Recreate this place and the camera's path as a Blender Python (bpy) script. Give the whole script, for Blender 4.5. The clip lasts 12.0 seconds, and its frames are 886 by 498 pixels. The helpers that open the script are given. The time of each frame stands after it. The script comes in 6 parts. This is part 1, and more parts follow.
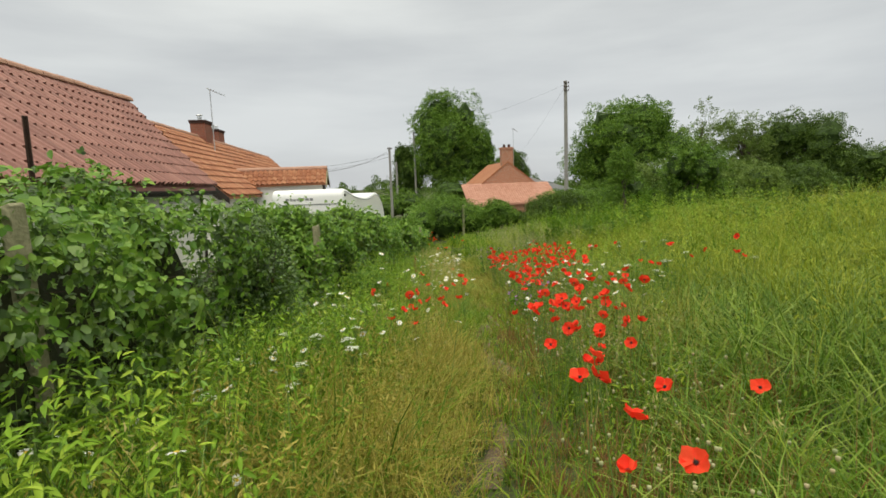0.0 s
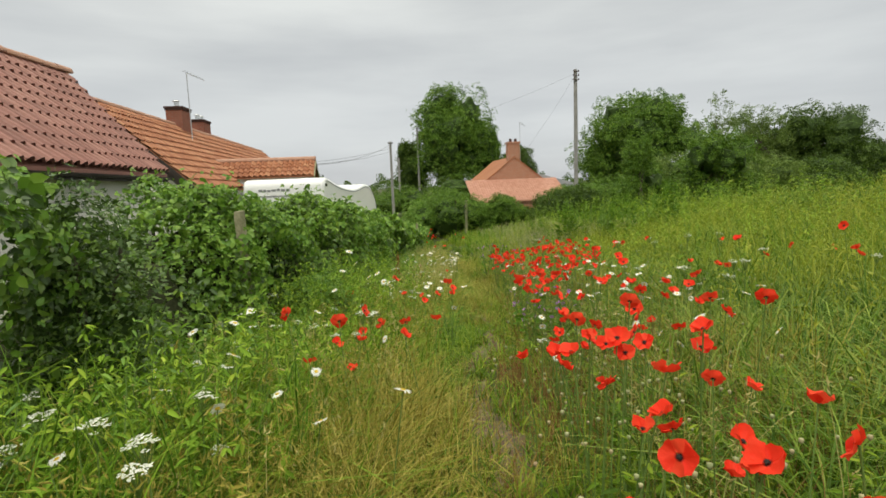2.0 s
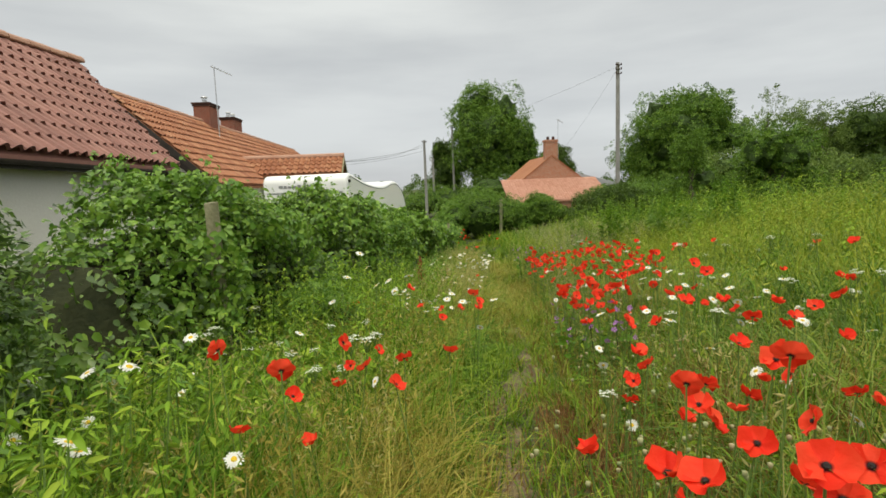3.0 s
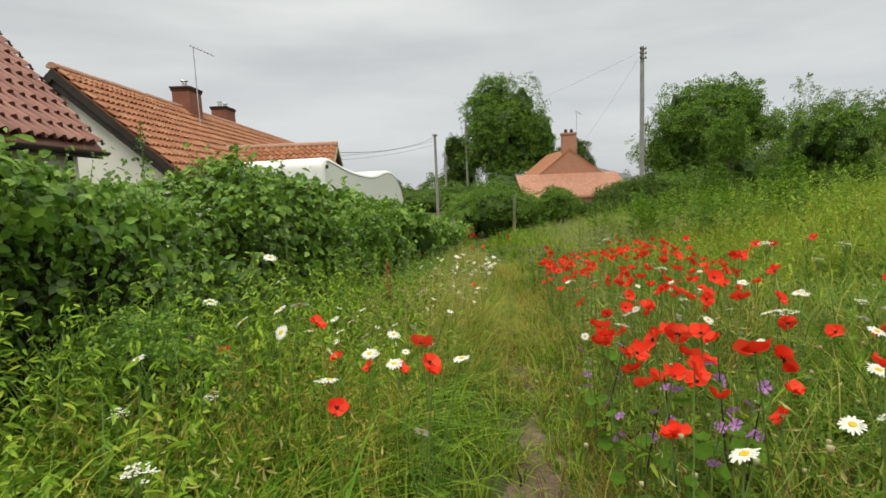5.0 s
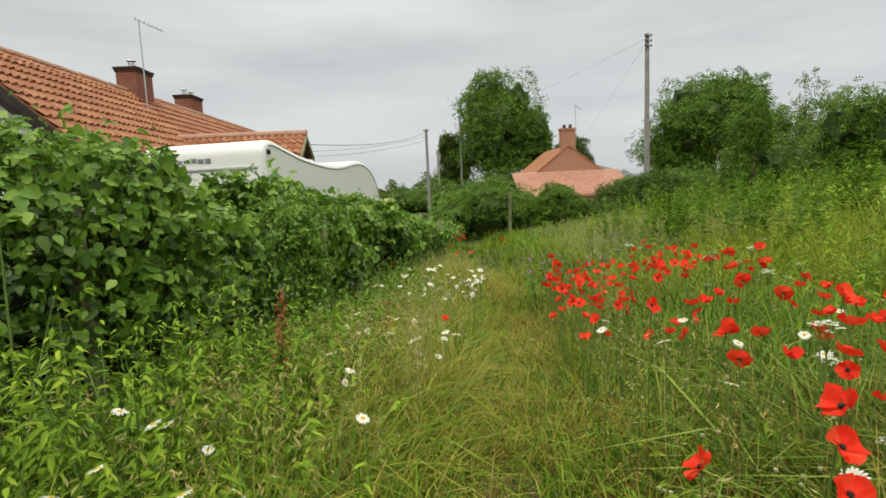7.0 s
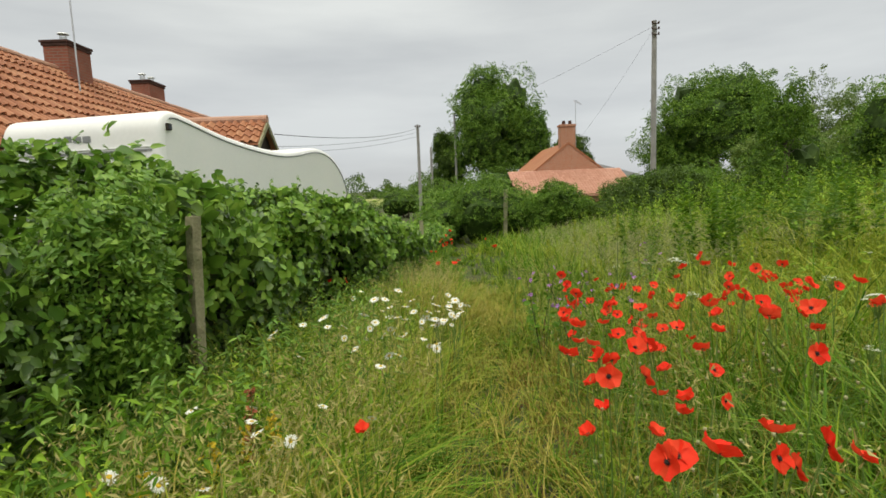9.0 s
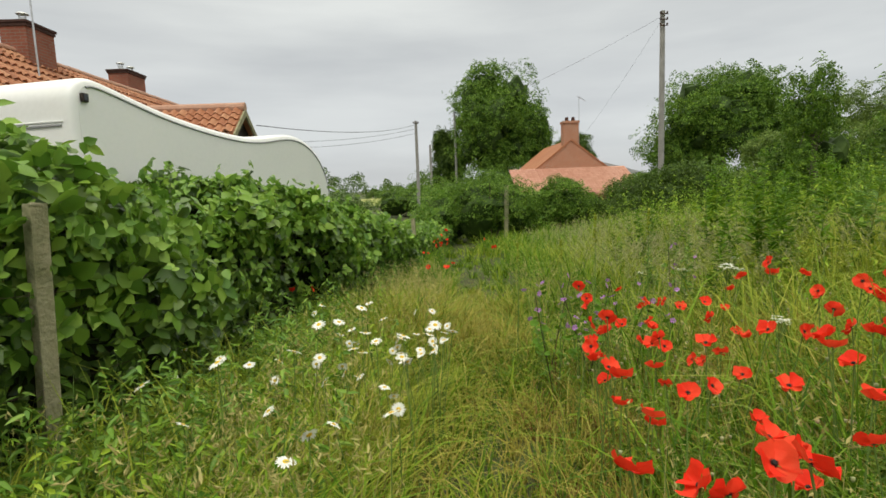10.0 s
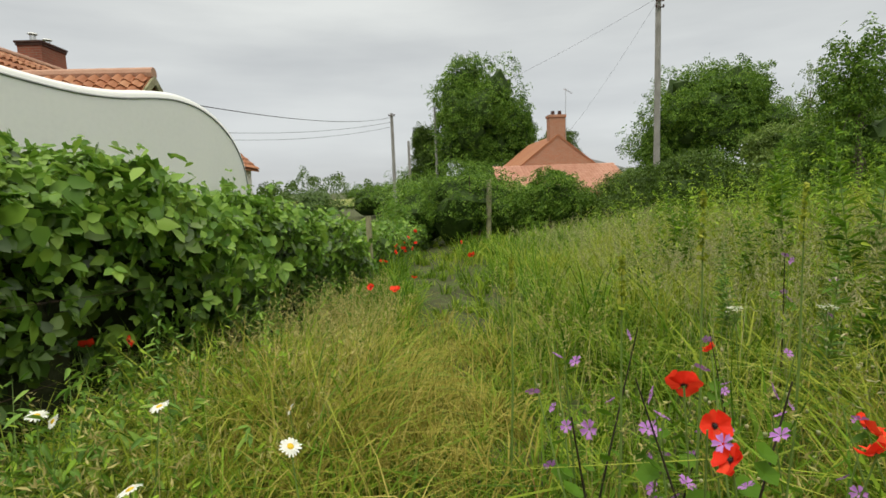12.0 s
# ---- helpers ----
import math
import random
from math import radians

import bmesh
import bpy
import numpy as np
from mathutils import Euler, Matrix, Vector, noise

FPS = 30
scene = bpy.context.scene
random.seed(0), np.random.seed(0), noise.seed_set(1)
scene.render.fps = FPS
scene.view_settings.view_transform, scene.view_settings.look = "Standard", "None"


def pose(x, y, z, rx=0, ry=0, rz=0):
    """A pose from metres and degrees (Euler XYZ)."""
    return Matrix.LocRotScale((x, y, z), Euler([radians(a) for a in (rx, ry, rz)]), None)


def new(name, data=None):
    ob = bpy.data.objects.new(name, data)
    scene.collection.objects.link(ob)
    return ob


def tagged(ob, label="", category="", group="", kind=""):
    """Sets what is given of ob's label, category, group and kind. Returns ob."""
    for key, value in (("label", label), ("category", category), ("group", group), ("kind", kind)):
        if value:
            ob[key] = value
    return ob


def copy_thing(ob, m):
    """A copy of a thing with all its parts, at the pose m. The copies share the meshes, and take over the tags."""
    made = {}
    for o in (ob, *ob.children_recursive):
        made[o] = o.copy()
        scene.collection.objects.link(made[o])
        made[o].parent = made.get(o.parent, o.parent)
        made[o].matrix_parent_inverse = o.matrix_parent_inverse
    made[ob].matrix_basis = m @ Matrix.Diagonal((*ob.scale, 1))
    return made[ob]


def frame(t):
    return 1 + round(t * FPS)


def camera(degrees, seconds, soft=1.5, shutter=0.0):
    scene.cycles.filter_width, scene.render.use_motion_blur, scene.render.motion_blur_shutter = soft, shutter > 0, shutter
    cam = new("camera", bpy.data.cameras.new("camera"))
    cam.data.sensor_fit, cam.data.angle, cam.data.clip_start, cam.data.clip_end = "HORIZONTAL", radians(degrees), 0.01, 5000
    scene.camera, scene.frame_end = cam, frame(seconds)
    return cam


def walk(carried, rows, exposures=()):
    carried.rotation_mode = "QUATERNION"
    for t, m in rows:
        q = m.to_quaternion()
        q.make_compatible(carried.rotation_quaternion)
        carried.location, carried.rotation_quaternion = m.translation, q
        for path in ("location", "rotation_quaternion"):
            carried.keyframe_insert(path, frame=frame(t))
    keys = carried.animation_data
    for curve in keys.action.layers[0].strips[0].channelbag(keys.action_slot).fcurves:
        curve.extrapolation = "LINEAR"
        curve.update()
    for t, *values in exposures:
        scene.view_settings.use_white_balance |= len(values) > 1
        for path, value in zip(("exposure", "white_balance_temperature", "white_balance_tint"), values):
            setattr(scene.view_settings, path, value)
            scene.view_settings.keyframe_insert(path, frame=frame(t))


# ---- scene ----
cam = camera(80.6, 12.0, soft=1.6)
METRES, EYE, TILT, LEAN, TURN = 14.0, 1.4, 0.0, 0.0, -7.2
ROWS = [
    (0.0, 0.0, 0.0, 0.0, -0.25, -6.84, 2.1),
    (0.5, 0.006, 0.0371, -0.0079, -0.2, -6.85, 2.26),
    (1.0, 0.011, 0.0718, -0.0137, -0.27, -6.79, 2.12),
    (1.5, 0.0164, 0.1092, -0.0183, -0.16, -6.79, 2.23),
    (2.0, 0.02, 0.1468, -0.0212, 0.46, -6.88, 2.2),
    (2.5, 0.0226, 0.1865, -0.0258, 2.01, -6.8, 2.13),
    (3.0, 0.0253, 0.226, -0.0298, 4.34, -6.64, 2.2),
    (5.0, 0.0417, 0.3864, -0.0481, 6.15, -6.68, 2.4),
    (5.5, 0.044, 0.427, -0.0522, 6.06, -6.66, 2.3),
    (6.0, 0.0469, 0.4714, -0.0554, 5.96, -6.63, 2.43),
    (6.5, 0.047, 0.5123, -0.0574, 5.86, -6.66, 2.23),
    (7.0, 0.0482, 0.5547, -0.0599, 5.76, -6.66, 2.45),
    (9.0, 0.0553, 0.7199, -0.0696, 5.41, -6.59, 2.21),
    (9.5, 0.0568, 0.7655, -0.0739, 5.37, -6.69, 2.22),
    (10.0, 0.0573, 0.8071, -0.0785, 5.52, -6.58, 2.12),
    (10.5, 0.0592, 0.8542, -0.0826, 5.0, -6.58, 2.1),
    (11.0, 0.0608, 0.8992, -0.0864, 4.35, -6.75, 2.15),
    (11.5, 0.062, 0.9479, -0.0892, 3.86, -6.72, 2.24),
    (12.0, 0.062, 0.992, -0.0937, 3.67, -6.55, 2.05),
]
walk(cam, [(t, pose(0, 0, EYE, TILT, LEAN, TURN) @ pose(METRES * x, METRES * y, METRES * z, 90 + pitch, roll, yaw)) for t, x, y, z, yaw, pitch, roll in ROWS])

# ---- world, sun, exposure ----
scene.view_settings.exposure = 0.0
world = bpy.data.worlds.new("overcast")
scene.world = world
world.use_nodes = True
wn, wl = world.node_tree.nodes, world.node_tree.links
wn.clear()
SUN_EL, SUN_AZ = 62.0, 200.0
sky = wn.new("ShaderNodeTexSky")
sky.sky_type = "NISHITA"
sky.sun_disc = False
sky.sun_elevation, sky.sun_rotation = radians(SUN_EL), radians(SUN_AZ)
sky_gain = wn.new("ShaderNodeMixRGB")
sky_gain.blend_type = "MULTIPLY"
sky_gain.inputs[0].default_value = 1.0
sky_gain.inputs[2].default_value = (0.06, 0.06, 0.06, 1)
wl.new(sky.outputs[0], sky_gain.inputs[1])
wco = wn.new("ShaderNodeTexCoord")
wmap = wn.new("ShaderNodeMapping")
wmap.inputs["Scale"].default_value = (1.0, 1.0, 5.5)
wl.new(wco.outputs["Generated"], wmap.inputs[0])
cloud = wn.new("ShaderNodeTexNoise")
cloud.inputs["Scale"].default_value = 1.7
cloud.inputs["Detail"].default_value = 6.0
cloud.inputs["Roughness"].default_value = 0.5
wl.new(wmap.outputs[0], cloud.inputs["Vector"])
cramp = wn.new("ShaderNodeValToRGB")
cramp.color_ramp.elements[0].position, cramp.color_ramp.elements[0].color = 0.30, (0.61, 0.625, 0.64, 1)
cramp.color_ramp.elements[1].position, cramp.color_ramp.elements[1].color = 0.68, (0.87, 0.885, 0.875, 1)
wl.new(cloud.outputs["Fac"], cramp.inputs[0])
zsep = wn.new("ShaderNodeSeparateXYZ")
wl.new(wco.outputs["Generated"], zsep.inputs[0])
zramp = wn.new("ShaderNodeValToRGB")
zramp.color_ramp.elements[0].position, zramp.color_ramp.elements[0].color = 0.0, (0.355, 0.36, 0.37, 1)
zramp.color_ramp.elements[1].position, zramp.color_ramp.elements[1].color = 1.0, (1.50, 1.42, 1.18, 1)
zel = zramp.color_ramp.elements.new(0.36)
zel.color = (0.44, 0.443, 0.428, 1)
wl.new(zsep.outputs["Z"], zramp.inputs[0])
cmul = wn.new("ShaderNodeMixRGB")
cmul.blend_type = "MULTIPLY"
cmul.inputs[0].default_value = 1.0
wl.new(cramp.outputs[0], cmul.inputs[1])
wl.new(zramp.outputs[0], cmul.inputs[2])
cover = wn.new("ShaderNodeMixRGB")
cover.inputs[0].default_value = 0.93
wl.new(sky_gain.outputs[0], cover.inputs[1])
wl.new(cmul.outputs[0], cover.inputs[2])
wbg = wn.new("ShaderNodeBackground")
wbg.inputs["Strength"].default_value = 2.15
wl.new(cover.outputs[0], wbg.inputs[0])
wout = wn.new("ShaderNodeOutputWorld")
wl.new(wbg.outputs[0], wout.inputs[0])
sun = new("sun", bpy.data.lights.new("sun", "SUN"))
sun.data.energy, sun.data.angle, sun.data.color = 1.5, radians(35), (1.0, 0.965, 0.87)
sun.matrix_world = pose(0, 0, 40, 90 - SUN_EL, 0, 180 - SUN_AZ)


# ---- materials ----
def material(name, stops, scale=4.0, fine=60.0, rough=0.7, bump=0.2, island=0.0, translucent=0.0, per_object=0.0, metal=0.0, spec=0.3, bscale=None):
    """A two-scale colour variation between the stops, with fine relief. island / per_object: share of the variation that is random per piece."""
    m = bpy.data.materials.new(name)
    m.use_nodes = True
    n, l = m.node_tree.nodes, m.node_tree.links
    bsdf = n["Principled BSDF"]
    co = n.new("ShaderNodeTexCoord")
    big = n.new("ShaderNodeTexNoise")
    big.inputs["Scale"].default_value = scale
    big.inputs["Detail"].default_value = 4
    small = n.new("ShaderNodeTexNoise")
    small.inputs["Scale"].default_value = fine
    small.inputs["Detail"].default_value = 3
    l.new(co.outputs["Object"], big.inputs["Vector"])
    l.new(co.outputs["Object"], small.inputs["Vector"])
    mixn = n.new("ShaderNodeMath")
    mixn.operation = "MULTIPLY_ADD"
    mixn.inputs[1].default_value = 0.35
    l.new(small.outputs["Fac"], mixn.inputs[0])
    half = n.new("ShaderNodeMath")
    half.operation = "MULTIPLY"
    half.inputs[1].default_value = 0.65
    l.new(big.outputs["Fac"], half.inputs[0])
    l.new(half.outputs[0], mixn.inputs[2])
    fac = mixn.outputs[0]
    for share, kind, out in ((island, "ShaderNodeNewGeometry", "Random Per Island"), (per_object, "ShaderNodeObjectInfo", "Random")):
        if share:
            src = n.new(kind)
            mx = n.new("ShaderNodeMix")
            mx.inputs[0].default_value = share
            l.new(fac, mx.inputs[2])
            l.new(src.outputs[out], mx.inputs[3])
            fac = mx.outputs[0]
    ramp = n.new("ShaderNodeValToRGB")
    els = ramp.color_ramp.elements
    while len(els) < len(stops):
        els.new(0.5)
    lo, hi = (0.32, 0.68) if not (island or per_object) else (0.2, 0.85)
    for i, c in enumerate(stops):
        els[i].position = lo + (hi - lo) * i / max(1, len(stops) - 1)
        els[i].color = (*c, 1)
    l.new(fac, ramp.inputs[0])
    l.new(ramp.outputs[0], bsdf.inputs["Base Color"])
    bsdf.inputs["Roughness"].default_value = rough
    bsdf.inputs["Metallic"].default_value = metal
    bsdf.inputs["Specular IOR Level"].default_value = spec if not translucent or spec > 0.3 else 0.12
    if bump:
        bp = n.new("ShaderNodeBump")
        bp.inputs["Strength"].default_value = bump
        bp.inputs["Distance"].default_value = 0.02
        l.new(small.outputs["Fac"], bp.inputs["Height"])
        l.new(bp.outputs[0], bsdf.inputs["Normal"])
    if translucent:
        tr = n.new("ShaderNodeBsdfTranslucent")
        l.new(ramp.outputs[0], tr.inputs[0])
        ms = n.new("ShaderNodeMixShader")
        ms.inputs[0].default_value = translucent
        l.new(bsdf.outputs[0], ms.inputs[1])
        l.new(tr.outputs[0], ms.inputs[2])
        l.new(ms.outputs[0], n["Material Output"].inputs["Surface"])
    return m


def brick_material(name, a, b, mortar):
    m = material(name, [a, b], 3, 40, 0.85, 0.3)
    n, l = m.node_tree.nodes, m.node_tree.links
    bsdf = n["Principled BSDF"]
    ramp = bsdf.inputs["Base Color"].links[0].from_socket
    co = n.new("ShaderNodeTexCoord")
    sx = n.new("ShaderNodeSeparateXYZ")
    l.new(co.outputs["Object"], sx.inputs[0])
    add = n.new("ShaderNodeMath")
    l.new(sx.outputs["X"], add.inputs[0])
    l.new(sx.outputs["Y"], add.inputs[1])
    cx = n.new("ShaderNodeCombineXYZ")
    l.new(add.outputs[0], cx.inputs["X"])
    l.new(sx.outputs["Z"], cx.inputs["Y"])
    br = n.new("ShaderNodeTexBrick")
    br.inputs["Scale"].default_value = 1.0
    br.inputs["Brick Width"].default_value = 0.225
    br.inputs["Row Height"].default_value = 0.075
    br.inputs["Mortar Size"].default_value = 0.008
    br.inputs["Mortar"].default_value = (*mortar, 1)
    l.new(cx.outputs[0], br.inputs["Vector"])
    l.new(ramp, br.inputs["Color1"])
    l.new(ramp, br.inputs["Color2"])
    l.new(br.outputs["Color"], bsdf.inputs["Base Color"])
    return m


M_SOIL = material("soil", [(0.04, 0.036, 0.02), (0.06, 0.07, 0.024), (0.085, 0.11, 0.03)], 1.3, 30, 0.95, 0.6)
M_EARTH = material("bare_earth", [(0.07, 0.05, 0.03), (0.14, 0.10, 0.065), (0.23, 0.17, 0.115)], 5, 45, 0.95, 0.8)
M_GRASS = material("green_grass", [(0.05, 0.11, 0.008), (0.15, 0.26, 0.018), (0.35, 0.43, 0.045)], 0.8, 8, 0.5, 0, island=0.6, translucent=0.35)
M_LUSH = material("lush_grass", [(0.045, 0.12, 0.010), (0.13, 0.26, 0.018), (0.28, 0.41, 0.04)], 0.8, 8, 0.5, 0, island=0.6, translucent=0.35)
M_DRY = material("dry_grass", [(0.20, 0.18, 0.026), (0.36, 0.315, 0.06), (0.53, 0.45, 0.13)], 0.9, 8, 0.6, 0, island=0.65, translucent=0.3)
M_CROP = material("crop_grass", [(0.055, 0.125, 0.014), (0.15, 0.255, 0.028), (0.36, 0.44, 0.09)], 0.5, 6, 0.36, 0, island=0.6, translucent=0.35)
M_STRAW = material("yellow_green_grass", [(0.20, 0.265, 0.024), (0.32, 0.38, 0.040), (0.47, 0.49, 0.09)], 0.4, 6, 0.5, 0, island=0.6, translucent=0.35)
M_BROWN = material("brown_dead_stems", [(0.16, 0.075, 0.03), (0.27, 0.13, 0.055), (0.36, 0.22, 0.09)], 1.2, 10, 0.7, 0, island=0.6, translucent=0.2)
M_SEED = material("grass_seed_heads", [(0.33, 0.30, 0.10), (0.50, 0.44, 0.18), (0.42, 0.42, 0.15)], 1, 10, 0.7, 0, island=0.6, translucent=0.3)
M_FEATHER = material("feathery_grass", [(0.27, 0.29, 0.12), (0.38, 0.38, 0.19), (0.48, 0.45, 0.27)], 1, 10, 0.7, 0, island=0.6, translucent=0.3)
M_HEDGE = material("hedge_leaf", [(0.040, 0.080, 0.014), (0.080, 0.155, 0.023), (0.17, 0.265, 0.042)], 0.9, 9, 0.36, 0, island=0.6, translucent=0.22, spec=0.5)
M_HEDGE2 = material("young_hedge_leaf", [(0.08, 0.18, 0.022), (0.16, 0.30, 0.034), (0.27, 0.41, 0.06)], 1.0, 9, 0.42, 0, island=0.6, translucent=0.3, spec=0.32)
M_WEED = material("weed_leaf", [(0.12, 0.23, 0.018), (0.23, 0.38, 0.032), (0.38, 0.48, 0.055)], 0.9, 9, 0.45, 0, island=0.6, translucent=0.3)
# twig colour darkened to hold the shade inside the hedge
M_TWIG_SHADE = material("hedge_twigs_and_shade", [(0.02, 0.026, 0.010), (0.04, 0.045, 0.016)], 3, 30, 0.95, 0.5)
M_TREE = material("tree_leaf", [(0.04, 0.09, 0.014), (0.11, 0.21, 0.026), (0.23, 0.35, 0.045)], 0.3, 2, 0.5, 0, island=0.55, translucent=0.25)
M_TREE_D = material("dark_tree_leaf", [(0.032, 0.062, 0.011), (0.068, 0.12, 0.018), (0.125, 0.19, 0.03)], 0.3, 2, 0.5, 0, island=0.55, translucent=0.2)
# near-black green that paints the shade inside crowns and bushes
M_INNER_SHADE = material("painted_inner_shade", [(0.018, 0.036, 0.008), (0.04, 0.075, 0.014), (0.065, 0.11, 0.02)], 2.5, 9, 0.8, 0.9)
M_WILLOW = material("willow_leaf", [(0.08, 0.13, 0.025), (0.13, 0.20, 0.04), (0.21, 0.28, 0.06)], 0.3, 2, 0.5, 0, island=0.55, translucent=0.25)
M_BARK = material("bark", [(0.06, 0.05, 0.035), (0.14, 0.12, 0.09)], 3, 20, 0.9, 0.6)
M_STEM = material("flower_stem", [(0.09, 0.16, 0.03), (0.17, 0.25, 0.06)], 6, 40, 0.6, 0)
M_PETAL = material("poppy_petal", [(0.78, 0.028, 0.012), (0.90, 0.055, 0.022), (0.93, 0.11, 0.045)], 18, 90, 0.5, 0.15, per_object=0.5, translucent=0.35)
pn, pl = M_PETAL.node_tree.nodes, M_PETAL.node_tree.links
p_co = pn.new("ShaderNodeTexCoord")
p_len = pn.new("ShaderNodeVectorMath")
p_len.operation = "LENGTH"
pl.new(p_co.outputs["Object"], p_len.inputs[0])
p_ramp = pn.new("ShaderNodeMapRange")
p_ramp.inputs["From Min"].default_value, p_ramp.inputs["From Max"].default_value = 0.006, 0.011
pl.new(p_len.outputs["Value"], p_ramp.inputs["Value"])
p_mix = pn.new("ShaderNodeMixRGB")
p_mix.inputs[1].default_value = (0.02, 0.012, 0.015, 1)
pl.new(p_ramp.outputs[0], p_mix.inputs[0])
p_red = pn["Principled BSDF"].inputs["Base Color"].links[0].from_socket
pl.new(p_red, p_mix.inputs[2])
pl.new(p_mix.outputs[0], pn["Principled BSDF"].inputs["Base Color"])
pl.new(p_mix.outputs[0], pn["Translucent BSDF"].inputs[0])
M_BLACK = material("poppy_centre", [(0.012, 0.010, 0.012), (0.03, 0.028, 0.02)], 30, 120, 0.7, 0.3)
M_WHITE = material("daisy_petal", [(0.70, 0.71, 0.66), (0.86, 0.86, 0.82)], 20, 90, 0.5, 0, translucent=0.2)
M_YELLOW = material("daisy_disc", [(0.60, 0.38, 0.02), (0.80, 0.58, 0.04)], 60, 200, 0.7, 0.5)
M_UMBEL = material("umbel_flower", [(0.55, 0.58, 0.45), (0.82, 0.83, 0.76)], 30, 120, 0.6, 0, island=0.5, translucent=0.2)
M_MALLOW = material("mallow_petal", [(0.34, 0.13, 0.44), (0.52, 0.26, 0.62)], 30, 90, 0.5, 0, translucent=0.25)
M_DOCK = material("dock_seed", [(0.24, 0.07, 0.03), (0.38, 0.14, 0.06)], 20, 60, 0.8, 0, island=0.6)
M_RAGWORT = material("yellow_flower", [(0.62, 0.42, 0.03), (0.78, 0.60, 0.06)], 20, 60, 0.6, 0, island=0.5, translucent=0.2)
M_TILE_A = material("plum_red_pantile", [(0.17, 0.075, 0.06), (0.26, 0.12, 0.095), (0.35, 0.19, 0.15)], 0.9, 25, 0.6, 0.25, per_object=0.35)
M_TILE_AJ = material("plum_red_pantile_field", [(0.17, 0.075, 0.06), (0.26, 0.12, 0.095), (0.35, 0.19, 0.15)], 0.9, 25, 0.6, 0.25, island=0.35)
M_TILE_B = material("orange_pantile", [(0.23, 0.085, 0.042), (0.34, 0.14, 0.068), (0.43, 0.23, 0.125)], 0.7, 25, 0.65, 0.25, island=0.4)
M_RIDGE = material("ridge_tile", [(0.34, 0.17, 0.11), (0.46, 0.29, 0.21)], 2, 25, 0.75, 0.3)
M_PINK = material("pink_pantile", [(0.46, 0.22, 0.15), (0.60, 0.34, 0.25)], 0.5, 12, 0.75, 0.25, island=0.5)
M_SLATE = material("grey_slate", [(0.30, 0.31, 0.33), (0.42, 0.43, 0.44)], 1, 12, 0.6, 0.2)
M_RENDER = material("white_render", [(0.74, 0.75, 0.71), (0.82, 0.82, 0.79), (0.86, 0.86, 0.84)], 0.7, 30, 0.85, 0.04)
M_CREAM = material("cream_render", [(0.68, 0.67, 0.60), (0.80, 0.79, 0.73)], 0.8, 30, 0.85, 0.15)
M_DARKWOOD = material("dark_painted_wood", [(0.018, 0.013, 0.010), (0.045, 0.034, 0.028)], 4, 40, 0.6, 0.2)
M_POST = material("weathered_post", [(0.17, 0.17, 0.09), (0.28, 0.265, 0.16), (0.38, 0.35, 0.24)], 5, 45, 0.9, 0.5)
M_POLE = material("pole_wood", [(0.19, 0.185, 0.17), (0.33, 0.32, 0.30)], 2, 30, 0.9, 0.4)
M_IRON = material("rusty_iron", [(0.03, 0.02, 0.016), (0.08, 0.045, 0.03)], 8, 60, 0.7, 0.3, metal=0.3)
M_STEEL = material("galvanised_steel", [(0.42, 0.43, 0.44), (0.58, 0.59, 0.60)], 8, 60, 0.4, 0.05, metal=0.8)
M_CABLE = material("black_cable", [(0.05, 0.05, 0.055), (0.09, 0.09, 0.10)], 8, 60, 0.6, 0)
M_BRICK = brick_material("red_brick", (0.18, 0.052, 0.032), (0.29, 0.10, 0.06), (0.19, 0.14, 0.11))
M_BRICK2 = brick_material("orange_brick", (0.34, 0.14, 0.08), (0.44, 0.20, 0.12), (0.38, 0.29, 0.22))
M_CAPBRICK = material("sooty_brick", [(0.04, 0.022, 0.018), (0.08, 0.04, 0.032)], 5, 40, 0.9, 0.3)
M_GLASS = material("dark_window_glass", [(0.02, 0.025, 0.03), (0.03, 0.035, 0.04)], 1, 5, 0.08, 0, spec=0.6)
M_CARAVAN = material("white_caravan_skin", [(0.76, 0.77, 0.76), (0.80, 0.81, 0.80), (0.83, 0.83, 0.82)], 0.8, 20, 0.32, 0.02, spec=0.5)
M_RAIL = material("grey_awning_rail", [(0.22, 0.23, 0.24), (0.32, 0.33, 0.34)], 4, 40, 0.5, 0.1, metal=0.4)
M_TYRE = material("black_rubber", [(0.02, 0.02, 0.02), (0.04, 0.04, 0.04)], 6, 40, 0.85, 0.2)
M_POD = material("poppy_pod", [(0.22, 0.26, 0.11), (0.33, 0.33, 0.17), (0.36, 0.27, 0.15)], 20, 60, 0.6, 0, island=0.6)
M_SCREED = material("far_field", [(0.20, 0.24, 0.06), (0.32, 0.33, 0.10)], 0.05, 1, 0.9, 0)

# ---- lie of the land ----
rng = np.random.default_rng(7)


def path_x(y):
    return np.interp(y, [-20, 0, 14, 20, 30, 45, 80], [-3.8, 0.0, 2.66, 3.1, 2.6, 1.0, -3.0])


def camera_way_x(y):
    """The line on the ground that the camera passes over."""
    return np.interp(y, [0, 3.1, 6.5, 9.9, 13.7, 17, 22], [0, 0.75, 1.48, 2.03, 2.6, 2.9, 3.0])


def fence_x(y):
    return -2.05 + 0.172 * np.asarray(y, float)


